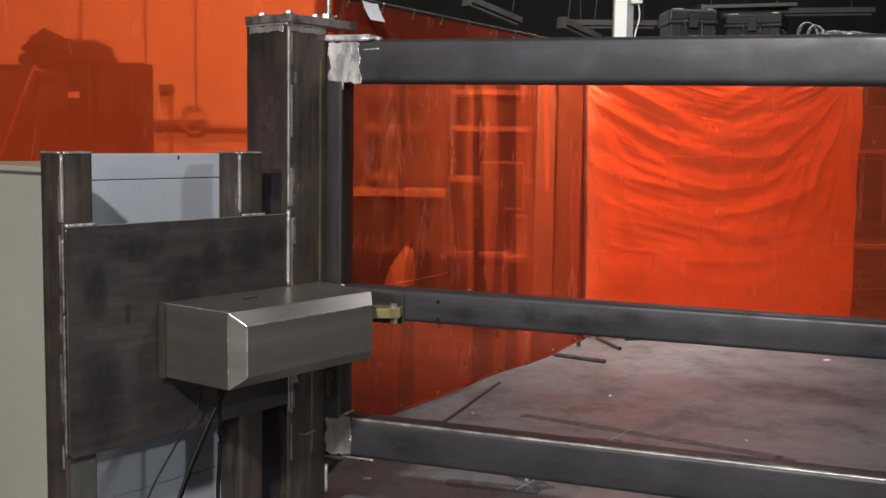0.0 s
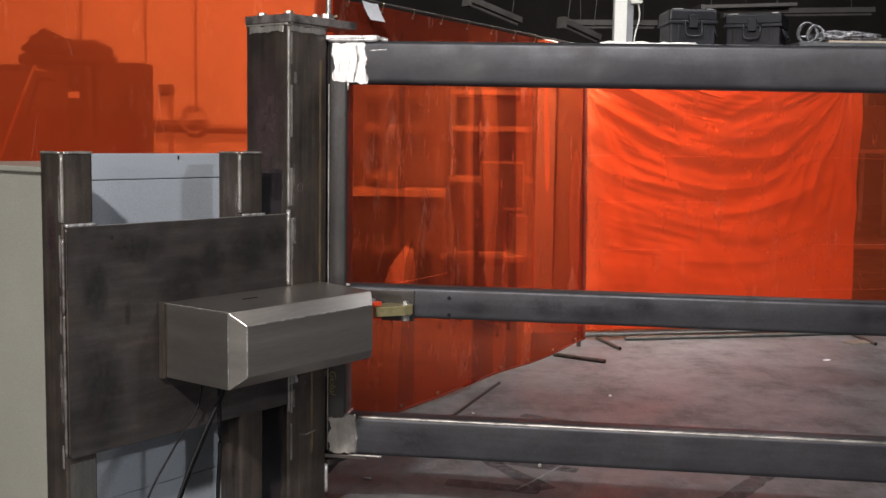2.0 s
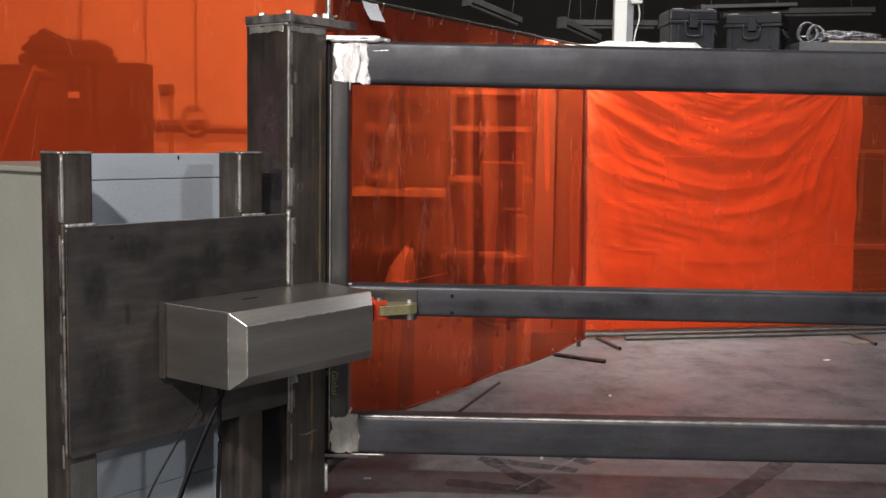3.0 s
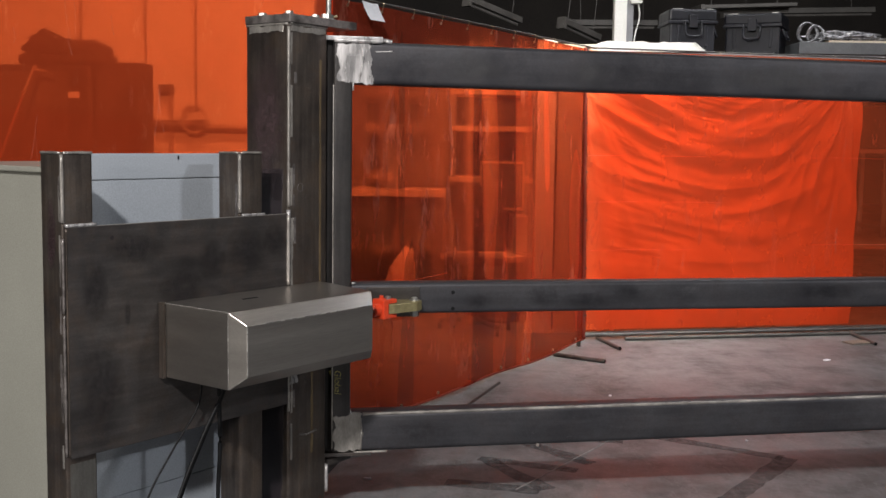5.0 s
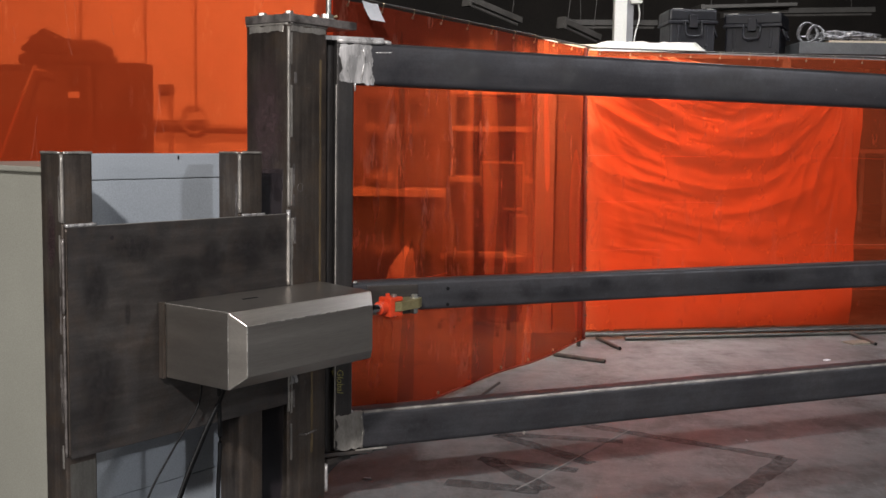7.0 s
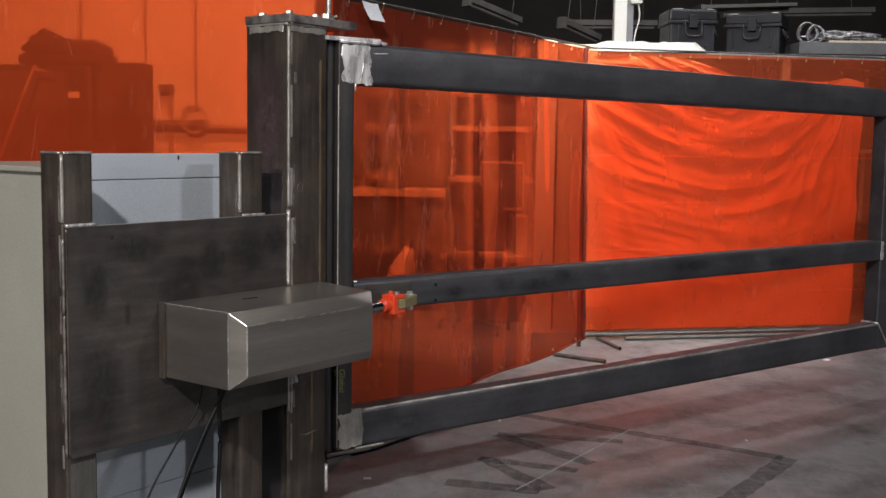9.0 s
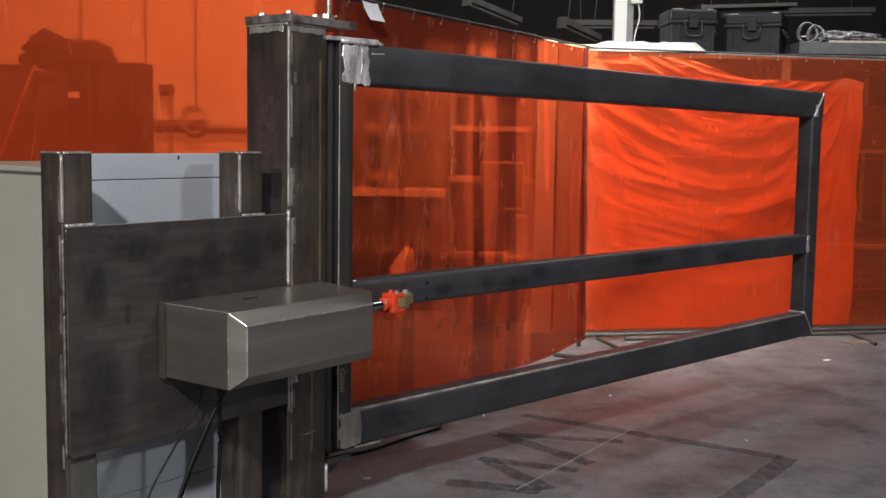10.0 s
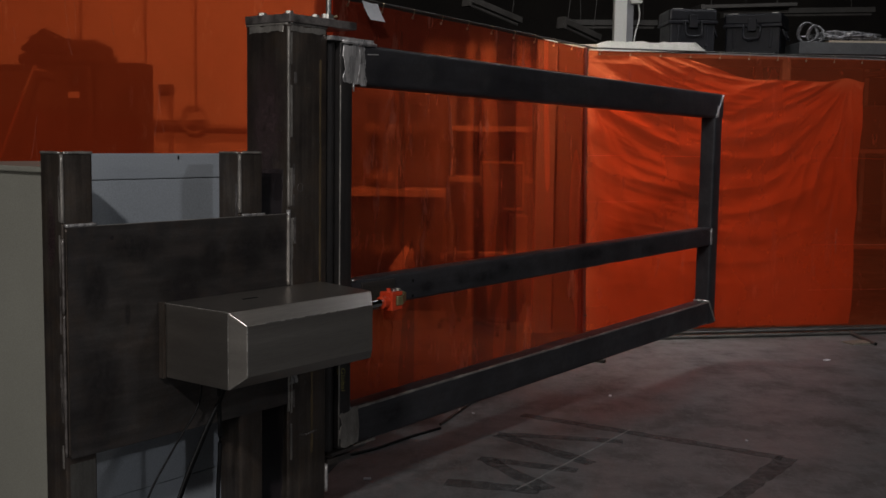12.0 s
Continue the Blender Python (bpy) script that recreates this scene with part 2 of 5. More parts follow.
def vinyl(name, clear, body, amount, gloss=0.22, haze=0.0, rub=(0.90, 0.24, 0.13)):
    """Tinted see-through welding-screen vinyl: part clear, part cloudy, with a glossy skin."""
    m, nt, p, out = nodes_of(name)
    cloud = noise_node(nt, 2.2, 5.0, 0.6, (1, 1, 0.8))
    smear = noise_node(nt, 11.0, 9.0, 0.72, (1.0, 1.0, 0.26))
    scuff = ramp(nt, smear, [(0.56, (0,)), (0.80, (1,))])
    nt.links.new(mixed(nt, scuff, body, rub), p.inputs["Base Color"])
    p.inputs["Roughness"].default_value = gloss
    p.inputs["Specular IOR Level"].default_value = 0.5
    bump(nt, smear, 0.25, 0.006, p)
    tr = nt.nodes.new("ShaderNodeBsdfTransparent")
    tr.inputs[0].default_value = (*clear, 1)
    tl = nt.nodes.new("ShaderNodeBsdfTranslucent")
    tl.inputs[0].default_value = (*body, 1)
    body_mix = nt.nodes.new("ShaderNodeMixShader")
    body_mix.inputs[0].default_value = 0.4
    nt.links.new(p.outputs[0], body_mix.inputs[1])
    nt.links.new(tl.outputs[0], body_mix.inputs[2])
    see = tr.outputs[0]
    if haze:
        rf = nt.nodes.new("ShaderNodeBsdfRefraction")
        rf.inputs["Color"].default_value = (*clear, 1)
        rf.inputs["Roughness"].default_value, rf.inputs["IOR"].default_value = 0.22, 1.12
        hz = nt.nodes.new("ShaderNodeMixShader")
        hz.inputs[0].default_value = haze
        nt.links.new(tr.outputs[0], hz.inputs[1])
        nt.links.new(rf.outputs[0], hz.inputs[2])
        see = hz.outputs[0]
    ms = nt.nodes.new("ShaderNodeMixShader")
    fac = ramp(nt, cloud, [(0.3, (amount - 0.05,)), (0.7, (amount + 0.05,))])
    fac = mixed(nt, ramp(nt, smear, [(0.58, (0,)), (0.76, (0.28,))]), fac, (0.85, 0.85, 0.85))
    nt.links.new(fac, ms.inputs[0])
    nt.links.new(see, ms.inputs[1])
    nt.links.new(body_mix.outputs[0], ms.inputs[2])
    nt.links.new(ms.outputs[0], out.inputs[0])
    return m


VINYL = vinyl("orange_red_screen_vinyl", (0.95, 0.168, 0.046), (0.88, 0.112, 0.034), 0.38)
VINYL_HAZY = vinyl("hazy_orange_red_vinyl", (0.95, 0.158, 0.046), (0.42, 0.066, 0.036), 0.42, 0.24, 0.50, (0.80, 0.36, 0.26))
VINYL_FAR = vinyl("thin_orange_red_vinyl", (0.94, 0.245, 0.095), (0.90, 0.155, 0.055), 0.25, 0.30)
SEAM = surface("vinyl_fold_crease", (0.70, 0.07, 0.02), (0.85, 0.14, 0.06), 9, 0.0, (0.2, 0.35), 60, 0.2, 0.001)


def concrete():
    m, nt, p, _ = nodes_of("stained_concrete")
    broad = noise_node(nt, 0.55, 6.0, 0.62)
    mid = noise_node(nt, 2.6, 8.0, 0.70, (1.1, 1.0, 1))
    fine = noise_node(nt, 70.0, 4.0)
    scr = noise_node(nt, 4.0, 9.0, 0.75, (1.3, 0.7, 1))
    col = mixed(nt, ramp(nt, broad, [(0.38, (0,)), (0.66, (1,))]), (0.214, 0.226, 0.234), (0.157, 0.162, 0.168))
    col = mixed(nt, ramp(nt, mid, [(0.48, (0,)), (0.66, (0.85,))]), col, (0.078, 0.074, 0.074))
    col = mixed(nt, ramp(nt, scr, [(0.60, (0,)), (0.75, (0.35,))]), col, (0.26, 0.255, 0.26))
    blot = noise_node(nt, 9.0, 7.0, 0.72)
    red = noise_node(nt, 1.1, 5.0, 0.6)
    col = mixed(nt, ramp(nt, red, [(0.52, (0,)), (0.70, (0.5,))]), col, (0.135, 0.100, 0.096))
    col = mixed(nt, 0.55, col, ramp(nt, blot, [(0.32, (0.45,)), (0.62, (1.0,))]), "MULTIPLY")
    speck = noise_node(nt, 34.0, 9.0, 0.8)
    col = mixed(nt, ramp(nt, speck, [(0.58, (0,)), (0.70, (0.6,))]), col, (0.075, 0.068, 0.068))
    col = mixed(nt, ramp(nt, speck, [(0.26, (0.5,)), (0.38, (0,))]), col, (0.33, 0.33, 0.335))
    line = noise_node(nt, 2.2, 9.0, 0.62, (2.6, 0.8, 1))
    col = mixed(nt, ramp(nt, line, [(0.495, (0,)), (0.505, (0.35,))]), col, mixed(nt, ramp(nt, line, [(0.505, (0,)), (0.515, (1,))]), (0.30, 0.295, 0.30), col))
    col = mixed(nt, 0.35, col, ramp(nt, fine, [(0.3, (0.5,)), (0.7, (1.0,))]), "MULTIPLY")
    nt.links.new(col, p.inputs["Base Color"])
    nt.links.new(ramp(nt, mid, [(0.35, (0.38,)), (0.7, (0.6,))]), p.inputs["Roughness"])
    bump(nt, fine, 0.12, 0.001, p)
    return m


CONCRETE = concrete()


# ---- building helpers ----
def part(name, bm, material, parent=None, label="", smooth=False):
    me = bpy.data.meshes.new(name)
    bmesh.ops.recalc_face_normals(bm, faces=bm.faces)
    bm.to_mesh(me)
    bm.free()
    me.materials.append(material)
    if smooth:
        me.shade_smooth()
        me.set_sharp_from_angle(angle=radians(38))
    ob = new(name, me)
    if parent:
        ob.parent = parent
    if label:
        ob["label"] = label
    return ob


def empty(name, m, label, category, group=""):
    ob = new(name)
    ob.empty_display_size = 0.1
    ob.matrix_world = m
    return tagged(ob, label, category, group)


def loft(bm, rings, closed=True):
    """Skins rings of points and caps both ends."""
    vs = [[bm.verts.new(p) for p in r] for r in rings]
    n = len(vs[0])
    for a, b in zip(vs, vs[1:]):
        for i in range(n):
            bm.faces.new((a[i], a[(i + 1) % n], b[(i + 1) % n], b[i]))
    if closed:
        bm.faces.new(vs[0])
        bm.faces.new(vs[-1])
    return bm


def round_rect(w, d, r, seg=4):
    pts = []
    for cx, cy, a0 in ((w / 2 - r, d / 2 - r, 0), (-w / 2 + r, d / 2 - r, 90), (-w / 2 + r, -d / 2 + r, 180), (w / 2 - r, -d / 2 + r, 270)):
        for k in range(seg + 1):
            a = radians(a0 + 90 * k / seg)
            pts.append((cx + r * math.cos(a), cy + r * math.sin(a)))
    return pts


def tube_bar(p0, p1, w, h, r=0.012, cut0=0.0, cut1=0.0):
    """A square tube along local x from p0 to p1; w across (y), h high (z). cut: how far the lower edge of an end is drawn in (a mitre)."""
    bm = bmesh.new()
    sec = round_rect(w, h, r)
    ring0 = [(p0[0] + cut0 * (0.5 - z / h), p0[1] + y, p0[2] + z) for y, z in sec]
    ring1 = [(p1[0] - cut1 * (0.5 - z / h), p1[1] + y, p1[2] + z) for y, z in sec]
    return loft(bm, [ring0, ring1])


def tube_up(x, y, z0, z1, w, d, r=0.012):
    bm = bmesh.new()
    return loft(bm, [[(x + a, y + b, z) for a, b in round_rect(w, d, r)] for z in (z0, z1)])


def add_box(bm, x0, x1, y0, y1, z0, z1, bevel=0.0):
    b = bmesh.new()
    bmesh.ops.create_cube(b, size=1.0)
    for vert in b.verts:
        vert.co = ((x0 + x1) / 2 + vert.co.x * (x1 - x0), (y0 + y1) / 2 + vert.co.y * (y1 - y0), (z0 + z1) / 2 + vert.co.z * (z1 - z0))
    if bevel:
        bmesh.ops.bevel(b, geom=b.edges[:], offset=bevel, segments=2, affect="EDGES", profile=0.6)
    me = bpy.data.meshes.new("scratch")
    b.to_mesh(me)
    b.free()
    bm.from_mesh(me)
    bpy.data.meshes.remove(me)
    return bm


def block(x0, x1, y0, y1, z0, z1, bevel=0.003):
    return add_box(bmesh.new(), x0, x1, y0, y1, z0, z1, bevel)


def prism(outline, z0, z1, bevel=0.0):
    bm = bmesh.new()
    loft(bm, [[(x, y, z) for x, y in outline] for z in (z0, z1)])
    if bevel:
        bmesh.ops.bevel(bm, geom=bm.edges[:], offset=bevel, segments=2, affect="EDGES", profile=0.6)
    return bm


def rod(p0, p1, r, seg=16, bm=None):
    """A round rod from p0 to p1."""
    bm = bm or bmesh.new()
    p0, p1 = Vector(p0), Vector(p1)
    q = (p1 - p0).to_track_quat("Z", "Y")
    ring = [q @ Vector((r * math.cos(2 * math.pi * k / seg), r * math.sin(2 * math.pi * k / seg), 0)) for k in range(seg)]
    return loft(bm, [[p0 + o for o in ring], [p1 + o for o in ring]])


def sweep(points, r, seg=10, bm=None):
    """A round cable along a smooth line through points."""
    bm = bm or bmesh.new()
    P = [Vector(p) for p in points]
    line = []
    for i in range(len(P) - 1):
        a, b, c, d = P[max(i - 1, 0)], P[i], P[i + 1], P[min(i + 2, len(P) - 1)]
        for k in range(8):
            t = k / 8
            line.append(0.5 * ((2 * b) + (c - a) * t + (2 * a - 5 * b + 4 * c - d) * t * t + (3 * b - a - 3 * c + d) * t ** 3))
    line.append(P[-1])
    rings = []
    for i, p in enumerate(line):
        q = (line[min(i + 1, len(line) - 1)] - line[max(i - 1, 0)]).to_track_quat("Z", "Y")
        rings.append([p + q @ Vector((r * math.cos(2 * math.pi * k / seg), r * math.sin(2 * math.pi * k / seg), 0)) for k in range(seg)])
    return loft(bm, rings)


def bead(points, r, seed=1):
    """An uneven weld bead along a line of points."""
    rnd = random.Random(seed)
    bm = bmesh.new()
    rings = []
    P = [Vector(p) for p in points]
    n = 0
    for a, b in zip(P, P[1:]):
        steps = max(2, int((b - a).length / (r * 3.2)))
        q = (b - a).to_track_quat("Z", "Y")
        for k in range(steps + 1):
            rr = r * rnd.uniform(0.8, 1.15)
            c = a.lerp(b, k / steps)
            rings.append([c + q @ Vector((rr * math.cos(t * math.pi / 4), rr * math.sin(t * math.pi / 4), 0)) for t in range(8)])
    bm = loft(bm, rings)
    for face in bm.faces:
        face.smooth = True
    return bm


def weld_patch(cx, cz, w, h, y, thick=0.0022, seed=1):
    """A ground-down weld area with a ragged outline on a plane of constant y, facing -y."""
    rnd = random.Random(seed)
    out = []
    rough, r = min(0.009, 0.16 * min(w, h)), min(0.012, 0.2 * min(w, h))
    core = round_rect(w - rough, h - rough, r, 5)
    core += core[:1]
    off = 0.0
    for (ax, az), (bx, bz) in zip(core, core[1:]):
        gap = math.hypot(bx - ax, bz - az)
        if gap < 1e-6:
            continue
        steps = max(1, min(40, int(gap / 0.007)))
        nx, nz = (bz - az) / gap, -(bx - ax) / gap
        for k in range(steps):
            off = 0.72 * off + 0.28 * rnd.uniform(-2.2, 1.6) * rough
            t = k / steps
            out.append((cx + ax + (bx - ax) * t + nx * off, cz + az + (bz - az) * t + nz * off))
    bm = bmesh.new()
    return loft(bm, [[(x, y + 0.001, z) for x, z in out], [(cx + (x - cx) * 0.96, y - thick, cz + (z - cz) * 0.97) for x, z in out]])


def hex_bolt(p, axis, r, h):
    """Washer and hex head at p along axis."""
    q = Vector(axis).to_track_quat("Z", "Y")
    p = Vector(p)
    bm = bmesh.new()
    for n, rr, z0, z1 in ((20, r * 1.45, 0, h * 0.22), (6, r, h * 0.22, h), (6, r * 0.86, h, h * 1.1)):
        loft(bm, [[p + q @ Vector((rr * math.cos(2 * math.pi * k / n), rr * math.sin(2 * math.pi * k / n), z)) for k in range(n)] for z in (z0, z1)])
    return bm


# ---- the hall ----
def hall():
    bm = bmesh.new()
    add_box(bm, -16, 18, -8, 24, -0.3, 0.0)
    tagged(part("floor", bm, CONCRETE), "stained grey concrete shop floor", "floor", kind="structure")
    for name, b in (("wall_north", (-16, 18, 24, 24.3, 0, 6)), ("wall_south", (-16, 18, -8.3, -8, 0, 6)),
                    ("wall_west", (-16.3, -16, -8, 24, 0, 6)), ("wall_east", (18, 18.3, -8, 24, 0, 6))):
        bm = bmesh.new()
        add_box(bm, *b)
        tagged(part(name, bm, DARK_WALL), "dark hall wall far behind the screens", "wall", kind="structure")
    bm = bmesh.new()
    add_box(bm, -16, 18, -8, 24, 6.0, 6.2)
    for k in range(9):
        add_box(bm, -16, 18, -7 + 3.5 * k, -6.8 + 3.5 * k, 5.6, 6.0)
    tagged(part("ceiling", bm, DARK_WALL), "dark ceiling with beams", "ceiling", kind="structure")


hall()

# ---- the fixed frame: local x along the frame, local y to its back ----
PHI = 53.4
WALL = pose(-0.475, 3.356, 0, 0, 0, PHI)
POST_W = 0.174
POST_D = 0.188


def gate_post():
    g = empty("gate_post", WALL, "square raw steel gate post with bolted top plate", "gate post")
    part("column", tube_up(POST_W / 2, POST_D / 2, 0.012, 1.5975, POST_W, POST_D, 0.011), STEEL_POST, g, smooth=True)
    part("base_plate", block(-0.06, POST_W + 0.06, -0.06, POST_W + 0.06, 0, 0.012), STEEL, g)
    plate = part("top_plate", block(-0.006, 0.300, -0.010, POST_D - 0.004, 1.598, 1.623, 0.003), DULL_EDGE, g, "rubbed steel top plate")
    part("cap_weld", bead([(0.004, 0.001, 1.594), (POST_W - 0.004, 0.001, 1.594)], 0.0045, 3), EDGE, g)
    part("cap_weld", bead([(0.001, POST_D - 0.004, 1.594), (0.001, 0.004, 1.594)], 0.0045, 4), EDGE, g)
    part("ground_band", weld_patch(POST_W / 2, 1.581, 0.160, 0.024, -0.0005, 0.001, 8), EDGE, g)
    bm = weld_patch(POST_W / 2, 1.580, 0.160, 0.028, -0.0005, 0.001, 9)
    bmesh.ops.transform(bm, matrix=pose(0, POST_D - 0.004, 0, 0, 0, -90), verts=bm.verts)
    part("ground_band", bm, EDGE, g)
    # bright corner line: ground steel plus the corner's reflection, painted as pale beads
    part("worn_lit_edge", bead([(0.0022, 0.0022, 1.585), (0.0022, 0.0022, 1.04)], 0.0048, 5), EDGE, g)
    part("worn_lit_edge", bead([(0.0022, 0.0022, 1.03), (0.0022, 0.0022, 0.81)], 0.0060, 6), GROUND, g)
    part("worn_lit_edge", bead([(0.0022, 0.0022, 0.60), (0.0022, 0.0022, 0.40)], 0.0050, 7), EDGE, g)
    # side face is dark purple from near the floor to 1.165 m
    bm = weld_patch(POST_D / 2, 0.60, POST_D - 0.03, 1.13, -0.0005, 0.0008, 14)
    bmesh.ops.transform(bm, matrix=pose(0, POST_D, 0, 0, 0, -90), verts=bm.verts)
    part("dark_patch", bm, DARK_PURPLE, g, "dark purple patch on the post's side face")
    bm = weld_patch(POST_D / 2 + 0.002, 1.30, POST_D + 0.0, 0.52, -0.0005, 0.0008, 17)
    bmesh.ops.transform(bm, matrix=pose(0, POST_D, 0, 0, 0, -90), verts=bm.verts)
    part("dark_patch", bm, PURPLE_SCALE, g, "purple-brown scale stain")
    part("weld_patch", weld_patch(0.020, 0.545, 0.042, 0.13, -0.0005, 0.0015, 11), GROUND, g)
    part("rust_streak", weld_patch(0.140, 1.10, 0.010, 0.80, -0.0003, 0.0006, 15), RUST, g, "ochre rust streak")
    part("rust_streak", weld_patch(0.105, 0.42, 0.014, 0.36, -0.0003, 0.0006, 16), RUST, g, "ochre rust streak")
    ring = [(0.050 + 0.0115 * math.cos(k * math.pi / 8), -0.0006, 1.098 + 0.0125 * math.sin(k * math.pi / 8)) for k in range(17)]
    part("chalk_ring", sweep(ring, 0.0009, 5), DULL_EDGE, g, "faint chalk ring")
    for k, (z, h) in enumerate(((1.52, 0.10), (1.33, 0.16), (1.10, 0.12), (0.88, 0.20), (0.47, 0.16), (0.30, 0.12))):
        part("worn_patch", weld_patch(0.012, z, 0.010, h, -0.0004, 0.0008, 170 + k), EDGE, g, "bright rubbed corner")
    part("weld_bead", bead([(0.045, -0.001, 0.318), (0.078, -0.001, 0.311), (0.125, -0.001, 0.316)], 0.0035, 18), DULL_EDGE, g)
    rnd = random.Random(23)
    for k in range(10):
        part("worn_patch", weld_patch(rnd.uniform(0.012, 0.03), rnd.uniform(0.2, 1.5), rnd.uniform(0.006, 0.016), rnd.uniform(0.03, 0.12), -0.0003, 0.0007, 130 + k), DULL_EDGE, g, "pale rubbed steel")
    part("weld_patch", weld_patch(0.010, 0.94, 0.026, 0.14, -0.0005, 0.0012, 12), EDGE, g)
    for k, (x, y) in enumerate(((0.022, 0.135), (0.022, 0.020), (0.140, 0.022), (0.140, 0.135))):
        part("bolt", hex_bolt((x, y, 1.623), (0, 0, 1), 0.013, 0.010), ZINC, plate)
    part("hinge_nut", hex_bolt((0.204, 0.033, 1.623), (0, 0, 1), 0.020, 0.018), ZINC, plate)
    part("hinge_pin", rod((0.212, 0.033, 1.62), (0.212, 0.033, 1.80), 0.0085), ZINC, g, smooth=True)
    part("grease_nipple", rod((0.222, 0.030, 1.634), (0.236, 0.018, 1.638), 0.005), GROMMET, g)
    # lower hinge bracket
    part("lower_bracket", prism([(POST_W, -0.008), (0.285, -0.008), (0.300, 0.010), (0.300, 0.07), (0.285, 0.085), (POST_W, 0.085)], 0.186, 0.206, 0.002), STEEL, g)
    bm = bmesh.new()
    tri = [(POST_W, 0.184), (0.270, 0.184), (0.272, 0.170), (POST_W, 0.120)]
    loft(bm, [[(x, 0.03, z) for x, z in tri], [(x, 0.046, z) for x, z in tri]])
    part("gusset", bm, STEEL, g)
    part("weld_bead", bead([(POST_W, 0.0, 0.192), (POST_W, 0.0, 0.10)], 0.006, 21), GROUND, g)
    part("hinge_washer", rod((0.204, 0.033, 0.206), (0.204, 0.033, 0.216), 0.032), STEEL, g)
    return g


gate_post()


def side_post(s, label, seed):
    g = empty("side_post", WALL @ pose(s, 0.0097, 0), label, "post", "short posts of the frame")
    w = 0.094
    part("column", tube_up(w / 2, w / 2, 0.01, 1.206, w, w, 0.010), STEEL_POST, g, smooth=True)
    part("base_plate", block(-0.03, w + 0.03, -0.03, w + 0.03, 0, 0.01), STEEL, g)
    part("worn_lit_edge", bead([(0.002, 0.002, 1.200), (0.002, 0.002, 1.03)], 0.0058, seed), EDGE, g)
    for k, (za, zb) in enumerate(((0.99, 0.80), (0.795, 0.43))):
        part("worn_lit_edge", bead([(0.003, 0.003, za), (0.003, 0.003, zb)], 0.0042, seed + 5 + k), DULL_EDGE, g)
    rim = [(0.006, 0.0, 1.2045), (w - 0.008, 0.0, 1.2045), (w, 0.008, 1.2045), (w, w - 0.01, 1.2045)]
    part("worn_rim", bead(rim, 0.0035, seed + 2), EDGE, g)
    part("worn_rim", bead([(0.0, 0.006, 1.2045), (0.0, w - 0.008, 1.2045)], 0.0035, seed + 3), EDGE, g)
    part("weld_bead", bead([(0.004, -0.006, 1.022), (w, -0.006, 1.022)], 0.0045, seed + 4), GROUND, g)
    rnd = random.Random(seed)
    for k in range(9):
        z, h, d = rnd.uniform(0.42, 1.12), rnd.uniform(0.05, 0.16), rnd.uniform(0.006, 0.013)
        bm = weld_patch(w - 0.008 - d / 2, z, d, h, -0.0004, 0.0008, seed + 60 + k)
        bmesh.ops.transform(bm, matrix=pose(0, w, 0, 0, 0, -90), verts=bm.verts)
        part("worn_patch", bm, DULL_EDGE if k % 3 else EDGE, g, "pale rubbed steel")
    for k in range(3):
        bm = weld_patch(rnd.uniform(0.042, 0.052), rnd.uniform(0.5, 1.05), rnd.uniform(0.03, 0.05), rnd.uniform(0.12, 0.25), -0.0002, 0.0006, seed + 80 + k)
        bmesh.ops.transform(bm, matrix=pose(0, w, 0, 0, 0, -90), verts=bm.verts)
        part("dark_patch", bm, PURPLE_SCALE, g, "purple-brown scale stain")
    if s < -0.5:
        # front face is paler below the plate
        part("pale_patch", block(0.010, w - 0.008, -0.0008, 0.002, 0.06, 0.408, 0.0), PALE_STEEL, g, "paler grey steel below the plate")
    return g


side_post(-0.787, "short square steel post at the end of the mounting plate", 31)
side_post(-0.192, "short square steel post behind the mounting plate", 41)


def mounting_plate():
    g = empty("mounting_plate", WALL, "dark mill-scale steel plate welded between posts", "steel plate")
    plate = part("plate", block(-0.779, -0.001, 0.0, 0.0095, 0.424, 1.018, 0.0015), STEEL, g)
    for x, z in ((-0.647, 0.985), (-0.583, 0.972)):
        part("plug_hole", rod((x, -0.0006, z), (x, 0.004, z), 0.0058), DARK_PURPLE, plate)
    for k, (x, z, w, h) in enumerate(((-0.18, 0.92, 0.20, 0.15), (-0.31, 0.90, 0.12, 0.15), (-0.06, 0.94, 0.12, 0.12), (-0.42, 0.83, 0.18, 0.12), (-0.60, 0.78, 0.03, 0.08), (-0.68, 0.60, 0.16, 0.28), (-0.57, 0.95, 0.22, 0.09), (-0.70, 0.85, 0.10, 0.18))):
        part("dark_patch", weld_patch(x, z, w, h, 0.0003, 0.0006, 140 + k), DARK_STAIN, plate, "darker scale stain")
    part("bright_top_edge", block(-0.778, -0.002, 0.001, 0.0085, 1.018, 1.0192, 0.0), EDGE, g)
    part("weld_bead", bead([(-0.003, -0.002, 1.015), (-0.003, -0.002, 0.80)], 0.006, 51), EDGE, g)
    part("weld_bead", bead([(-0.781, 0.003, 1.015), (-0.781, 0.003, 0.43)], 0.003, 52), STEEL_POST, g)
    return g


mounting_plate()


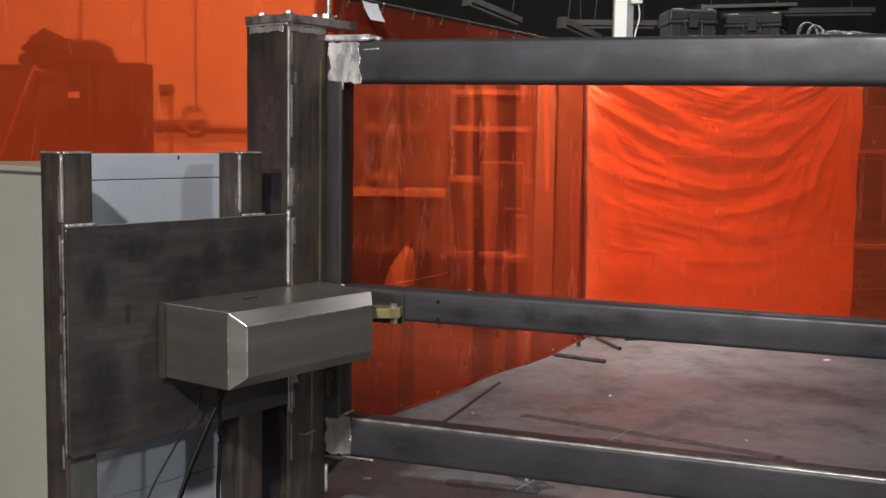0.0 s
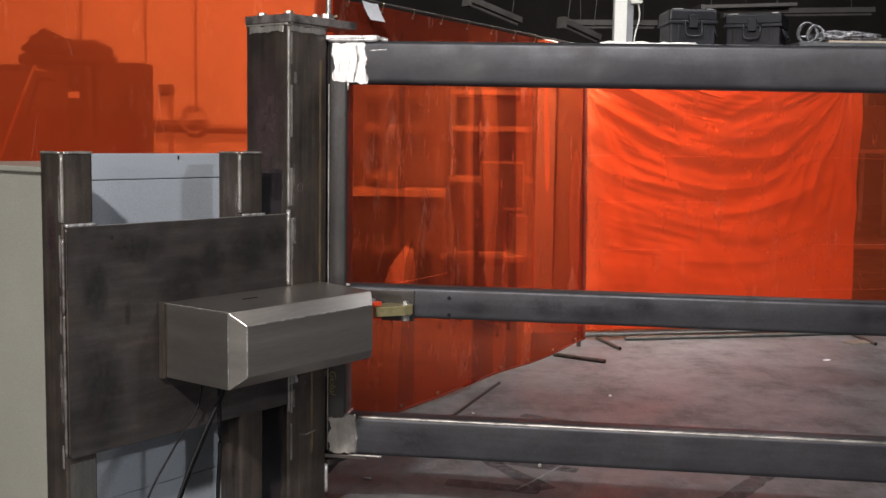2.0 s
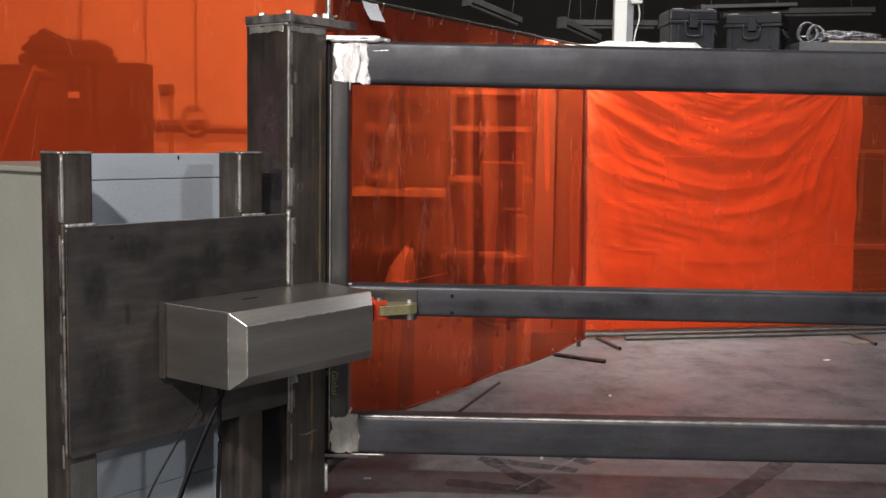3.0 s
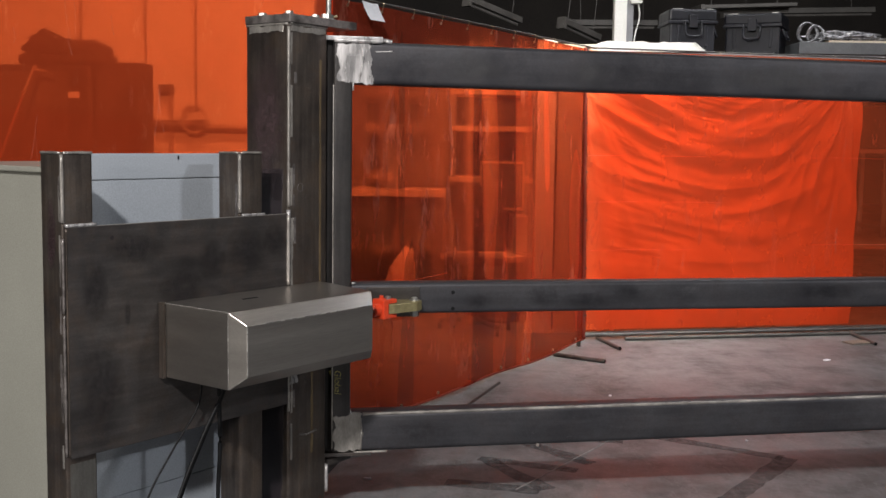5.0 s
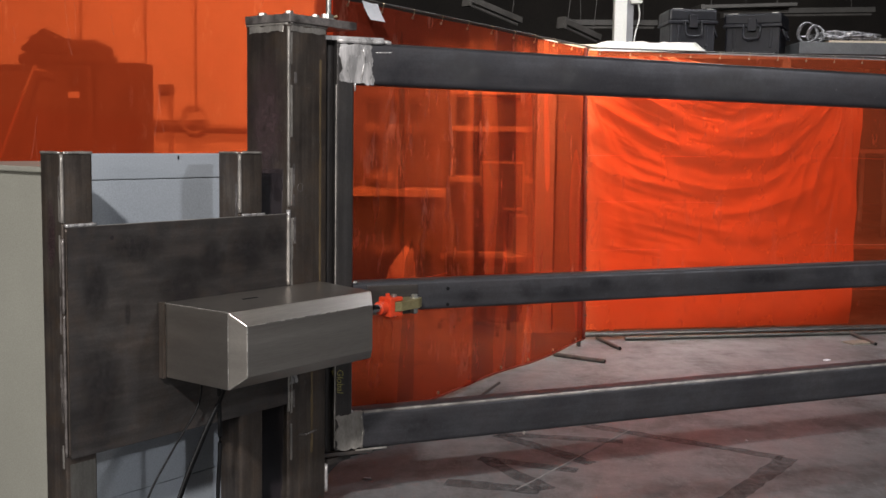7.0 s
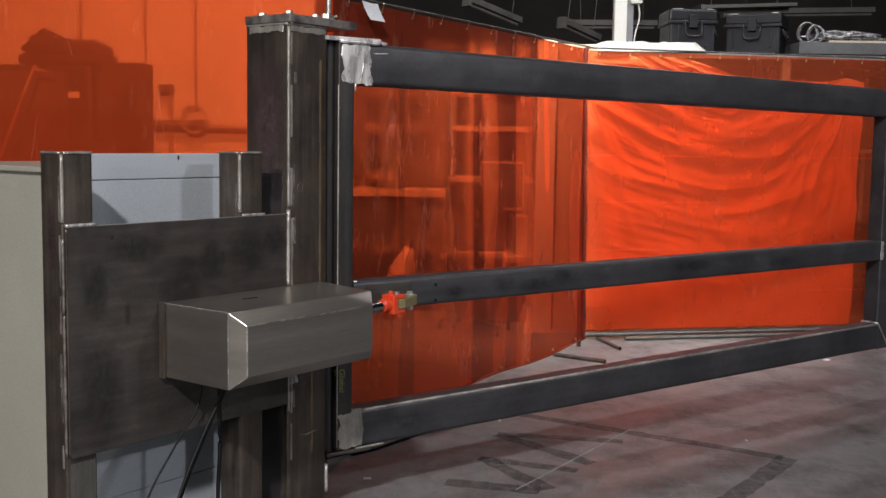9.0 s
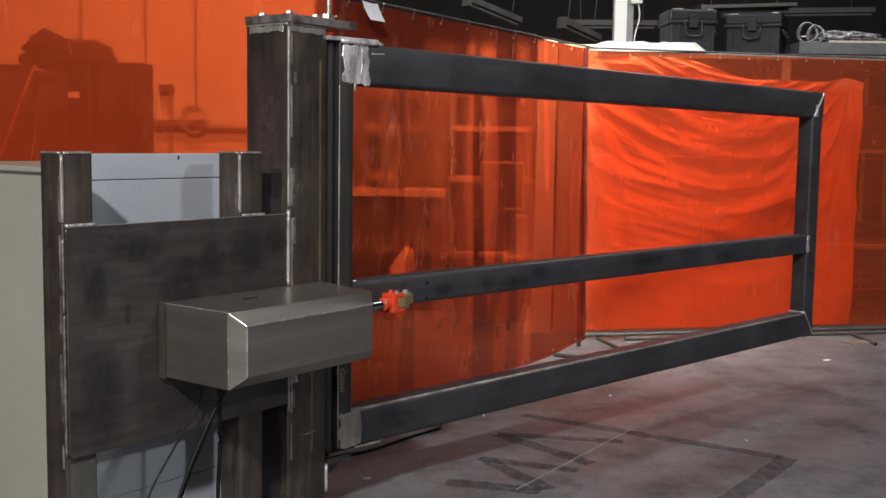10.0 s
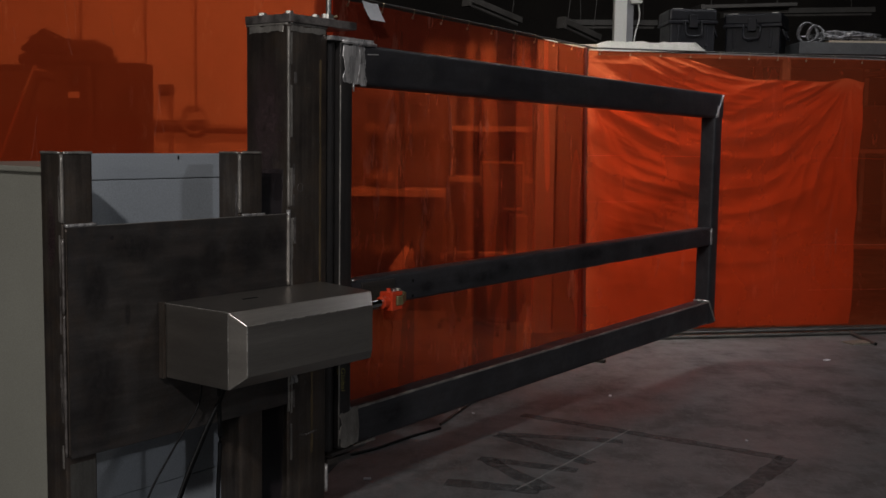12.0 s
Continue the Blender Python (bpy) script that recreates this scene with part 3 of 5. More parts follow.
def operator_box():
    """Stainless cover with bevelled front edges; x along the frame, -y out of the plate."""
    g = empty("gate_operator", WALL @ pose(0, -0.003, 0), "brushed stainless steel gate operator cover on plate", "gate operator")
    bm = bmesh.new()
    base = [(-0.489, 0.0), (0.140, 0.0), (0.081, -0.262), (-0.489, -0.262)]
    zt, zb = 0.797, 0.592
    top = [bm.verts.new((x, y, zt)) for x, y in base]
    bot = [bm.verts.new((x, y, zb)) for x, y in base]
    fr = [bm.verts.new(p) for p in ((-0.468, -0.312, 0.764), (0.030, -0.312, 0.764), (0.030, -0.312, 0.630), (-0.468, -0.312, 0.630))]
    f = bm.faces.new
    f(top)
    f(bot)
    f((top[0], top[1], bot[1], bot[0]))
    f((top[3], top[0], bot[0], bot[3]))
    f((top[1], top[2], bot[2], bot[1]))
    f((top[3], top[2], fr[1], fr[0]))
    f((bot[3], bot[2], fr[2], fr[3]))
    f((top[3], bot[3], fr[3], fr[0]))
    f((top[2], bot[2], fr[2], fr[1]))
    f(fr)
    bmesh.ops.recalc_face_normals(bm, faces=bm.faces)
    bmesh.ops.bevel(bm, geom=bm.edges[:], offset=0.0032, segments=3, affect="EDGES", profile=0.6)
    cover = part("cover", bm, STAINLESS, g)
    # pale beads along the cover's edges stand in for their highlights
    a, b, c, d, e, h = ((-0.489, -0.006, zt), (-0.489, -0.262, zt), (-0.489, -0.262, zb), (-0.468, -0.312, 0.764), (-0.468, -0.312, 0.630), (0.030, -0.312, 0.764))
    for k, (p0, p1, r) in enumerate(((a, b, 0.0013), (b, c, 0.0009), (d, e, 0.0011), (b, d, 0.0008), (d, h, 0.0009), (e, c, 0.0009))):
        m = Vector(p0).lerp(Vector(p1), 0.03), Vector(p0).lerp(Vector(p1), 0.97)
        part("edge_glint", sweep([m[0].lerp(m[1], i / 3) for i in range(4)], r, 6), EDGE_GLINT, cover, "pale bead painted as the edge's highlight")
    part("flange", block(-0.500, -0.4905, -0.016, 0.0025, 0.590, 0.800, 0.001), STEEL_POST, g, "brown steel mounting flange")
    part("slot", block(-0.30, -0.245, -0.118, -0.112, 0.7965, 0.7985, 0.0), BLACK_RUBBER, cover)
    part("rod_boot", prism([(0.06, -0.06), (0.128, -0.06), (0.10, -0.16), (0.06, -0.16)], 0.66, 0.75), BLACK_RUBBER, g)
    return g


operator_box()


def cable(pts, r, label):
    c = part("cable", sweep(pts, r), BLACK_RUBBER, smooth=True)
    tagged(c, label, "cable", "cables under the operator")


def wp(s, p, z):
    """A place by the frame: s along it, p out towards the front."""
    return WALL @ Vector((s, -p, z))


cable([wp(-0.350, 0.10, 0.61), wp(-0.356, 0.10, 0.547), wp(-0.431, 0.10, 0.433), wp(-0.519, 0.10, 0.277), wp(-0.60, 0.11, 0.10), wp(-0.63, 0.12, 0.006)], 0.0048, "black rubber cable hanging from the operator")
cable([wp(-0.340, 0.09, 0.61), wp(-0.345, 0.09, 0.54), wp(-0.412, 0.09, 0.433), wp(-0.500, 0.09, 0.277), wp(-0.58, 0.10, 0.10), wp(-0.61, 0.11, 0.006)], 0.0038, "black rubber cable hanging from the operator")
cable([wp(-0.325, 0.05, 0.61), wp(-0.328, 0.05, 0.518), wp(-0.327, 0.05, 0.36), wp(-0.335, 0.05, 0.219), wp(-0.33, 0.05, 0.006)], 0.006, "thick black cable hanging straight down")
cable([wp(-0.375, 0.03, 0.61), wp(-0.386, 0.03, 0.501), wp(-0.471, 0.03, 0.398), wp(-0.566, 0.03, 0.274), wp(-0.65, 0.04, 0.10), wp(-0.68, 0.05, 0.005)], 0.003, "thin black cable hanging from the operator")


def cabinet():
    g = empty("cabinet", WALL @ pose(0, 0, 0), "metal cabinet, beige sides and light grey front by painted light", "cabinet")
    part("body", block(-0.655, 0.015, 0.225, 0.85, 0.03, 1.146, 0.004), WARM_LIT_ENAMEL, g)
    part("top", block(-0.668, 0.02, 0.222, 0.86, 1.146, 1.162, 0.004), WARM_LIT_ENAMEL, g)
    part("header_panel", block(-0.652, 0.015, 0.200, 0.221, 1.126, 1.199, 0.003), COOL_LIT_ENAMEL, g, "header panel, light grey from painted light")
    door = part("door", block(-0.652, 0.015, 0.203, 0.221, 0.213, 1.1243, 0.002), COOL_LIT_ENAMEL, g, "metal door, light grey from painted light")
    part("drawer_front", block(-0.652, 0.015, 0.203, 0.221, 0.04, 0.2112, 0.002), COOL_LIT_ENAMEL, g)
    part("plinth", block(-0.64, 0.0, 0.24, 0.84, 0.0, 0.03, 0.0), MACHINE, g)
    part("key_slot", block(-0.262, -0.257, 0.1985, 0.2005, 1.182, 1.192, 0.0), BLACK_RUBBER, g)
    return g


cabinet()

# ---- the swinging gate: origin on the hinge axis, local x along the gate, -y its front ----
HINGE = (-0.380, 3.540)


def swing_gate():
    g = empty("swing_gate", pose(*HINGE, 0), "long dark steel tube swing gate with three rails", "gate")
    L, D = 3.245, 0.088
    stile = part("hinge_stile", tube_up(0.049, 0.0, 0.232, 1.556, 0.060, D, 0.008), STEEL_STILE, g, smooth=True)
    part("hinge_barrel", rod((0, 0, 0.216), (0, 0, 1.575), 0.026), STEEL_STILE, g, smooth=True)
    part("top_rail", tube_bar((0.0805, 0, 1.4905), (L, 0, 1.4600), D, 0.134, 0.016, 0, 0.101), STEEL_BLUE, g, smooth=True)
    mid_rail = part("middle_rail", tube_bar((0.0805, -0.002, 0.734), (3.142, -0.002, 0.738), D - 0.008, 0.100, 0.013), STEEL_BLUE, g, smooth=True)
    part("bottom_rail", tube_bar((0.0805, 0, 0.2920), (3.142, 0, 0.3100), D, 0.130, 0.017), STEEL_BLUE, g, smooth=True)
    part("end_stile", tube_up(3.1945, 0, 0.246, 1.398, 0.101, D - 0.004, 0.010), STEEL_BLUE, g, smooth=True)
    # mitred head of the end stile
    bm = bmesh.new()
    pr = [(3.147, 1.398), (3.245, 1.398), (3.2455, 1.524)]
    loft(bm, [[(x, y, z) for x, z in pr] for y in (-0.0445, 0.0445)])
    part("mitre_head", bm, STEEL_BLUE, g)
    f = -D / 2
    part("weld_bead", bead([(3.146, f, 1.397), (3.241, f, 1.520)], 0.006, 61), GROUND, g)
    part("weld_patch", weld_patch(3.176, 1.43, 0.040, 0.070, f + 0.0005, 0.0015, 62), GROUND, g)
    part("weld_patch", weld_patch(3.150, 0.738, 0.028, 0.10, f + 0.0015, 0.0015, 63), GROUND, g)
    part("weld_bead", bead([(3.145, f, 0.375), (3.240, f, 0.255)], 0.005, 64), EDGE, g)
    part("weld_bead", bead([(3.142, f, 0.376), (3.142, -f, 0.376)], 0.006, 65), GROUND, g)
    # ground welds and hinge plates at the hinge side
    part("weld_patch", weld_patch(0.088, 1.488, 0.122, 0.142, f, 0.002, 66), GROUND, g, "bright ground weld")
    part("weld_patch", weld_patch(0.070, 0.294, 0.104, 0.140, f, 0.002, 67), EDGE, g, "grey ground weld")
    part("weld_bead", bead([(0.108, f, 1.54), (0.114, f, 1.50), (0.104, f, 1.45), (0.100, f, 1.43)], 0.0038, 68), GROUND, g)
    part("weld_bead", bead([(0.112, f, 0.34), (0.116, f, 0.29), (0.112, f, 0.235)], 0.0035, 69), EDGE, g)
    part("weld_bead", bead([(0.150, f, 1.525), (0.205, f, 1.528)], 0.0022, 70), GROUND, g)
    part("hinge_plate", block(-0.032, 0.175, -0.050, 0.046, 1.5585, 1.572, 0.002), GROUND, g)
    part("hinge_plate", block(-0.020, 0.150, -0.047, 0.044, 0.2145, 0.2265, 0.002), STEEL, g)
    part("weld_bead", bead([(0.02, -0.048, 1.558), (0.17, -0.047, 1.558), (0.178, -0.03, 1.563), (0.205, -0.035, 1.557)], 0.007, 71), GROUND, g)
    part("weld_bead", bead([(0.09, -0.0475, 0.228), (0.20, -0.046, 0.228)], 0.0038, 72), EDGE, g)
    part("weld_bead", bead([(0.080, f, 0.357), (0.080, -f, 0.357)], 0.005, 73), GROUND, g)
    part("weld_bead", bead([(0.080, f, 0.785), (0.092, f, 0.786)], 0.004, 74), GROUND, g)
    part("weld_bead", bead([(0.081, f, 1.43), (0.081, f, 1.402)], 0.0035, 75), GROUND, g)
    part("seam_edge", bead([(0.0195, f + 0.002, 0.24), (0.0195, f + 0.002, 1.42)], 0.0022, 76), EDGE, g)
    # bright upper edge of the bottom rail: its highlight painted as a pale bead
    part("worn_lit_edge", bead([(0.12, f + 0.006, 0.3522), (3.14, f + 0.006, 0.3700)], 0.0055, 77), EDGE, g)
    for k, (x, z, w, h) in enumerate(((0.72, 0.735, 0.14, 0.085), (0.88, 0.722, 0.22, 0.07), (1.02, 0.740, 0.13, 0.075), (1.75, 0.742, 0.30, 0.06), (2.35, 0.73, 0.25, 0.07), (0.50, 0.72, 0.12, 0.07))):
        part("dark_stain", weld_patch(x, z, w, h, -0.0420, 0.0004, 150 + k), DARK_BLUE, mid_rail)
    for k, (x, z, w, h) in enumerate(((0.63, 0.735, 0.20, 0.092), (1.15, 0.735, 0.5, 0.090), (1.95, 0.737, 0.9, 0.090), (2.7, 0.737, 0.6, 0.088))):
        part("wiped_patch", weld_patch(x, z, w, h, -0.0413, 0.0004, 190 + k), WIPED, mid_rail)
    for k, (x, z, w, h) in enumerate(((0.47, 1.482, 0.22, 0.125), (0.86, 1.478, 0.18, 0.12), (1.55, 1.474, 0.5, 0.10), (2.4, 1.466, 0.4, 0.09))):
        part("wiped_patch", weld_patch(x, z, w, h, f + 0.0003, 0.0004, 160 + k), WIPED, g)
    part("dark_stain", weld_patch(0.310, 0.290, 0.24, 0.120, f, 0.0004, 78), DARK_BLUE, g)
    # bracket for the operator rod
    fm = -0.042
    part("bracket_plate", block(0.128, 0.302, fm - 0.0085, fm - 0.0005, 0.676, 0.773, 0.001), STEEL, g, "dark steel bracket plate")
    lug = part("lug", prism([(0.300, fm - 0.009), (0.304, -0.085), (0.285, -0.112), (0.205, -0.160), (0.180, -0.160), (0.166, -0.140), (0.172, -0.118), (0.215, fm - 0.009)], 0.703, 0.733, 0.002), OLIVE, g, "yellow zinc-plated lug")
    part("bolt", hex_bolt((0.280, -0.078, 0.7035), (0, 0, -1), 0.013, 0.020), ZINC, lug)
    part("bolt", hex_bolt((0.280, -0.078, 0.733), (0, 0, 1), 0.011, 0.010), ZINC, lug)
    for z in (0.753, 0.699):
        part("bolt_hole", rod((0.414, fm - 0.0006, z), (0.414, fm + 0.01, z), 0.0062), BLACK_RUBBER, mid_rail)
    part("rail_nick", hex_bolt((0.712, f, 0.231), (0, -1, 0), 0.004, 0.004), EDGE, g)
    # yellow pen writing on the stile, read downwards
    word = bpy.data.curves.new("pen_word", "FONT")
    word.body, word.size, word.shear, word.space_character, word.extrude, word.offset = "Global", 0.030, 0.18, 1.0, 0.0003, -0.0004
    word.materials.append(YELLOW_MARK)
    ob = new("pen_word", word)
    ob.parent = stile
    ob.matrix_local = Matrix(((0, 1, 0, 0.027), (0, 0, -1, f - 0.0006), (-1, 0, 0, 0.503), (0, 0, 0, 1)))
    for k in range(3):
        part("pen_mark", block(0.0075 + 0.002 * k, 0.0165 - 0.001 * k, f - 0.0004, f + 0.003, 0.497 - 0.006 * k, 0.4985 - 0.006 * k, 0.0), YELLOW_MARK, stile)
    return g


gate = swing_gate()

# ---- the operator's rod: origin on the lug's pin, local -x back to the operator ----
PIN = Vector((0.1875, -0.135, 0.718))
PIVOT = WALL @ Vector((-0.42, -0.15, 0.712))


def operator_rod():
    g = empty("operator_rod", pose(0, 0, 0), "chromed operator rod with orange-red clevis", "actuator rod")
    part("rod", rod((-0.42, 0, 0), (-0.04, 0, 0), 0.0135), CHROME, g, smooth=True)
    part("clevis_neck", rod((-0.072, 0, 0), (-0.035, 0, 0), 0.021), RED_PAINT, g, smooth=True)
    cb = part("clevis_block", block(-0.045, -0.022, -0.026, 0.026, -0.030, 0.032, 0.004), RED_PAINT, g)
    part("clevis_cheek", block(-0.026, 0.020, -0.022, 0.022, 0.0165, 0.030, 0.004), RED_PAINT, g)
    part("clevis_cheek", block(-0.026, 0.020, -0.022, 0.022, -0.030, -0.0165, 0.004), RED_PAINT, g)
    part("clevis_pin", rod((0, 0, -0.034), (0, 0, 0.038), 0.009), ZINC, g, smooth=True)
    part("set_bolt", hex_bolt((-0.03, 0, 0.032), (0, 0, 1), 0.007, 0.010), RED_PAINT, cb)
    return g


rod_thing = operator_rod()


# ---- welding screens ----
def screen_sheet(p, q, z0, z1, seed, folds, lift=None, depth=0.012, pinch=0.0, nx=170, nz=40, lean=0.0):
    """A hanging vinyl sheet from p to q with soft vertical folds; lift(f) raises its lower hem."""
    bm = bmesh.new()
    p, q = Vector((*p, 0)), Vector((*q, 0))
    n = Vector((-(q - p).y, (q - p).x, 0)).normalized()
    rows = []
    for j in range(nz + 1):
        v = j / nz
        row = []
        for i in range(nx + 1):
            f = i / nx
            lo = z0 + (lift(f) if lift else 0)
            z = lo + (z1 - lo) * v
            w = 0.0
            for amp, fr, ph in folds:
                w += amp * math.sin(2 * math.pi * (fr * f + ph + 0.06 * math.sin(3 * v + ph * 9)))
            w += 0.6 * noise.noise(Vector((f * 6, v * 1.6, seed))) + 0.35 * noise.noise(Vector((f * 17, v * 2.2, seed + 7)))
            w += pinch * 1.1 * math.sin(70 * f + 26 * (1 - v) * f + 5 * v) * math.exp(-((f - 0.12) / 0.13) ** 2) * max(0, v - 0.35)
            fade = 0.35 + 0.65 * (1 - v)
            row.append(bm.verts.new(p.lerp(q, f * (1 - lean * v)) + n * depth * w * fade + Vector((0, 0, z))))
        rows.append(row)
    for a, b in zip(rows, rows[1:]):
        for i in range(nx):
            bm.faces.new((a[i], a[i + 1], b[i + 1], b[i]))
    return bm


def welding_screen(p, q, z0, z1, seed, label, folds, lift=None, feet=(), depth=0.012, hooks=10, end_post=True, creases=(), material=None, glint_scuffs=(0, (0, 1), (0, 1)), lean=0.0):
    g = empty("welding_screen", pose(0, 0, 0), label, "welding screen", "screens round the bay")
    sheet = part("sheet", screen_sheet(p, q, z0, z1, seed, folds, lift, depth, 1.0 if lift else 0.0, lean=lean), material or VINYL, g, smooth=True)
    P, Q = Vector((*p, 0)), Vector((*q, 0))
    d = (Q - P).normalized()
    n = Vector((d.y, -d.x, 0))
    up = Vector((0, 0, 1))
    bar = part("top_bar", rod(P + up * (z1 + 0.016), Q + up * (z1 + 0.012), 0.0055), DARK_PIPE, g, smooth=True)
    L = (Q - P).length
    for z, f0, f1 in creases:
        part("fold_crease", sweep([P + d * (L * (f0 + (f1 - f0) * i / 10)) + n * 0.016 + up * (z + 0.0015 * math.sin(7 * i + z * 20)) for i in range(11)], 0.0009, 5), SEAM, sheet)
    rnd = random.Random(int(seed * 10))
    # wrinkle glints and sheen painted as pale lines, mixed with scuffs
    for k in range(glint_scuffs[0]):
        f, z = rnd.uniform(*glint_scuffs[1]), rnd.uniform(*glint_scuffs[2])
        lean, length = rnd.gauss(0.0, 0.22), rnd.uniform(0.06, 0.26)
        pts = [P + d * (L * f + lean * length * i / 4 + 0.006 * math.sin(i * 0.9 + k)) + n * (depth + 0.007) + up * (z - length * i / 4) for i in range(5)]
        part("glint_scuff_line", sweep(pts, rnd.uniform(0.0012, 0.0034), 5), GLINT_SCUFF, sheet)
    for k in range(hooks):
        c = P + d * (0.09 + (L - 0.14) * k / (hooks - 1)) + n * 0.006
        part("hook", sweep([c + up * (z1 - 0.020), c + n * 0.008 + up * (z1 - 0.006), c + n * 0.011 + up * (z1 + 0.014), c - n * 0.006 + up * (z1 + 0.019)], 0.0013, 6), GROMMET, bar)
        part("grommet", rod(c + up * (z1 - 0.022) - n * 0.002, c + up * (z1 - 0.022) + n * 0.004, 0.0055), GROMMET, sheet)
    if lift:
        hem = [P.lerp(Q, i / 40) + n * 0.008 + up * (z0 + lift(i / 40) + 0.003) for i in range(41)]
        foot, head = Q + n * 0.012 - d * 0.012 + up * 0.05, Q + n * 0.012 - d * (0.012 + lean * L) + up * z1
        side = part("side_hem", sweep([foot.lerp(head, i / 12) + d * 0.0015 * math.sin(1.7 * i) for i in range(13)], 0.011, 8), HEM, sheet, "dark doubled vinyl side hem")
        for i in range(1, 12, 2):
            c = foot.lerp(head, i / 12)
            part("rivet", rod(c, c + n * 0.015, 0.006, 8), DARK_PIPE, side)
        part("hem", sweep(hem, 0.005, 6), HEM, sheet, "dark bound lower hem")
        for i in range(3, 40, 5):
            part("grommet", rod(hem[i] + up * 0.022 - n * 0.002, hem[i] + up * 0.022 + n * 0.005, 0.008), GROMMET, sheet)
    if end_post:
        for c, inn in ((P, d * 0.02), (Q, d * -0.02)):
            part("end_pipe", rod(c - n * 0.018 + inn, c - n * 0.018 + inn + up * (z1 + 0.01), 0.013), PIPE, g, smooth=True)
    for a, b in feet:
        t = Vector((*b, 0)) - Vector((*a, 0))
        e = t.normalized()
        bm = rod(Vector((*a, 0.012)), Vector((*b, 0.012)), 0.012)
        foot = part("foot", bm, PIPE, g, smooth=True)
        part("foot_bore", rod(Vector((*b, 0.012)) - e * 0.01, Vector((*b, 0.012)) + e * 0.001, 0.0085), BLACK_RUBBER, foot)
    return g


JOIN = (-0.450, 4.410)
CORNER = (0.868, 6.665)
welding_screen((-2.55, 4.90), JOIN, 0.05, 1.95, 2.0, "orange-red see-through welding screen behind the cabinet",
               [(0.25, 3, 0.1), (0.15, 7, 0.4)], depth=0.008, hooks=9, glint_scuffs=(16, (0.10, 0.95), (1.25, 1.90)))
welding_screen(JOIN, CORNER, 0.03, 1.805, 5.0, "creased orange-red see-through welding screen with raised hem",
               [(0.5, 3.3, 0.2), (0.22, 7.4, 0.5)], lift=lambda f: 0.012 * math.sin(2 * math.pi * (f * 2.2 + 0.1)) * f,
               feet=(((0.66, 6.33), (0.93, 6.145)),), depth=0.018, hooks=11, creases=((0.62, 0.05, 0.35),), material=VINYL_HAZY, glint_scuffs=(40, (0.08, 0.50), (0.75, 1.68)), lean=0.034)
FAR_P, FAR_Q = (0.862, 6.858), (3.95, 7.54)
welding_screen(FAR_P, FAR_Q, 0.055, 1.815, 9.0, "bright orange-red welding screen on a pipe stand",
               [(0.3, 5, 0.3), (0.2, 11, 0.1)], feet=(((0.99, 6.90), (1.078, 6.54)), ((2.72, 7.28), (2.735, 6.82))), depth=0.010, hooks=16, end_post=False, creases=((0.88, 0.01, 0.30), (1.17, 0.01, 0.26), (0.575, 0.02, 0.24), (0.30, 0.50, 0.72), (0.60, 0.50, 0.72), (1.17, 0.48, 0.68)), glint_scuffs=(22, (0.03, 0.72), (0.5, 1.6)), material=VINYL_FAR)


def base_rail():
    d = Vector((FAR_Q[0] - FAR_P[0], FAR_Q[1] - FAR_P[1], 0)).normalized()
    a = Vector((*FAR_P, 0))
    o = Vector((d.y, -d.x, 0))
    g = empty("base_rail", pose(0, 0, 0), "dull steel pipes lying along the screen's foot", "pipe")
    part("pipe", rod(a + o * 0.02 + Vector((0, 0, 0.036)), a + d * 3.1 + o * 0.02 + Vector((0, 0, 0.036)), 0.012), PIPE, g, smooth=True)
    part("pipe", rod(a + d * 0.3 + o * 0.05 + Vector((0, 0, 0.013)), a + d * 3.1 + o * 0.055 + Vector((0, 0, 0.013)), 0.013), PIPE, g, smooth=True)
    bm = block(-0.09, 0.09, -0.05, 0.05, 0.0, 0.012, 0.002)
    bmesh.ops.transform(bm, matrix=pose(2.66, 6.90, 0, 0, 0, 20), verts=bm.verts)
    tagged(part("wood_shim", bm, TAN_WALL), "pale wooden shim under the screen's foot", "shim")


base_rail()


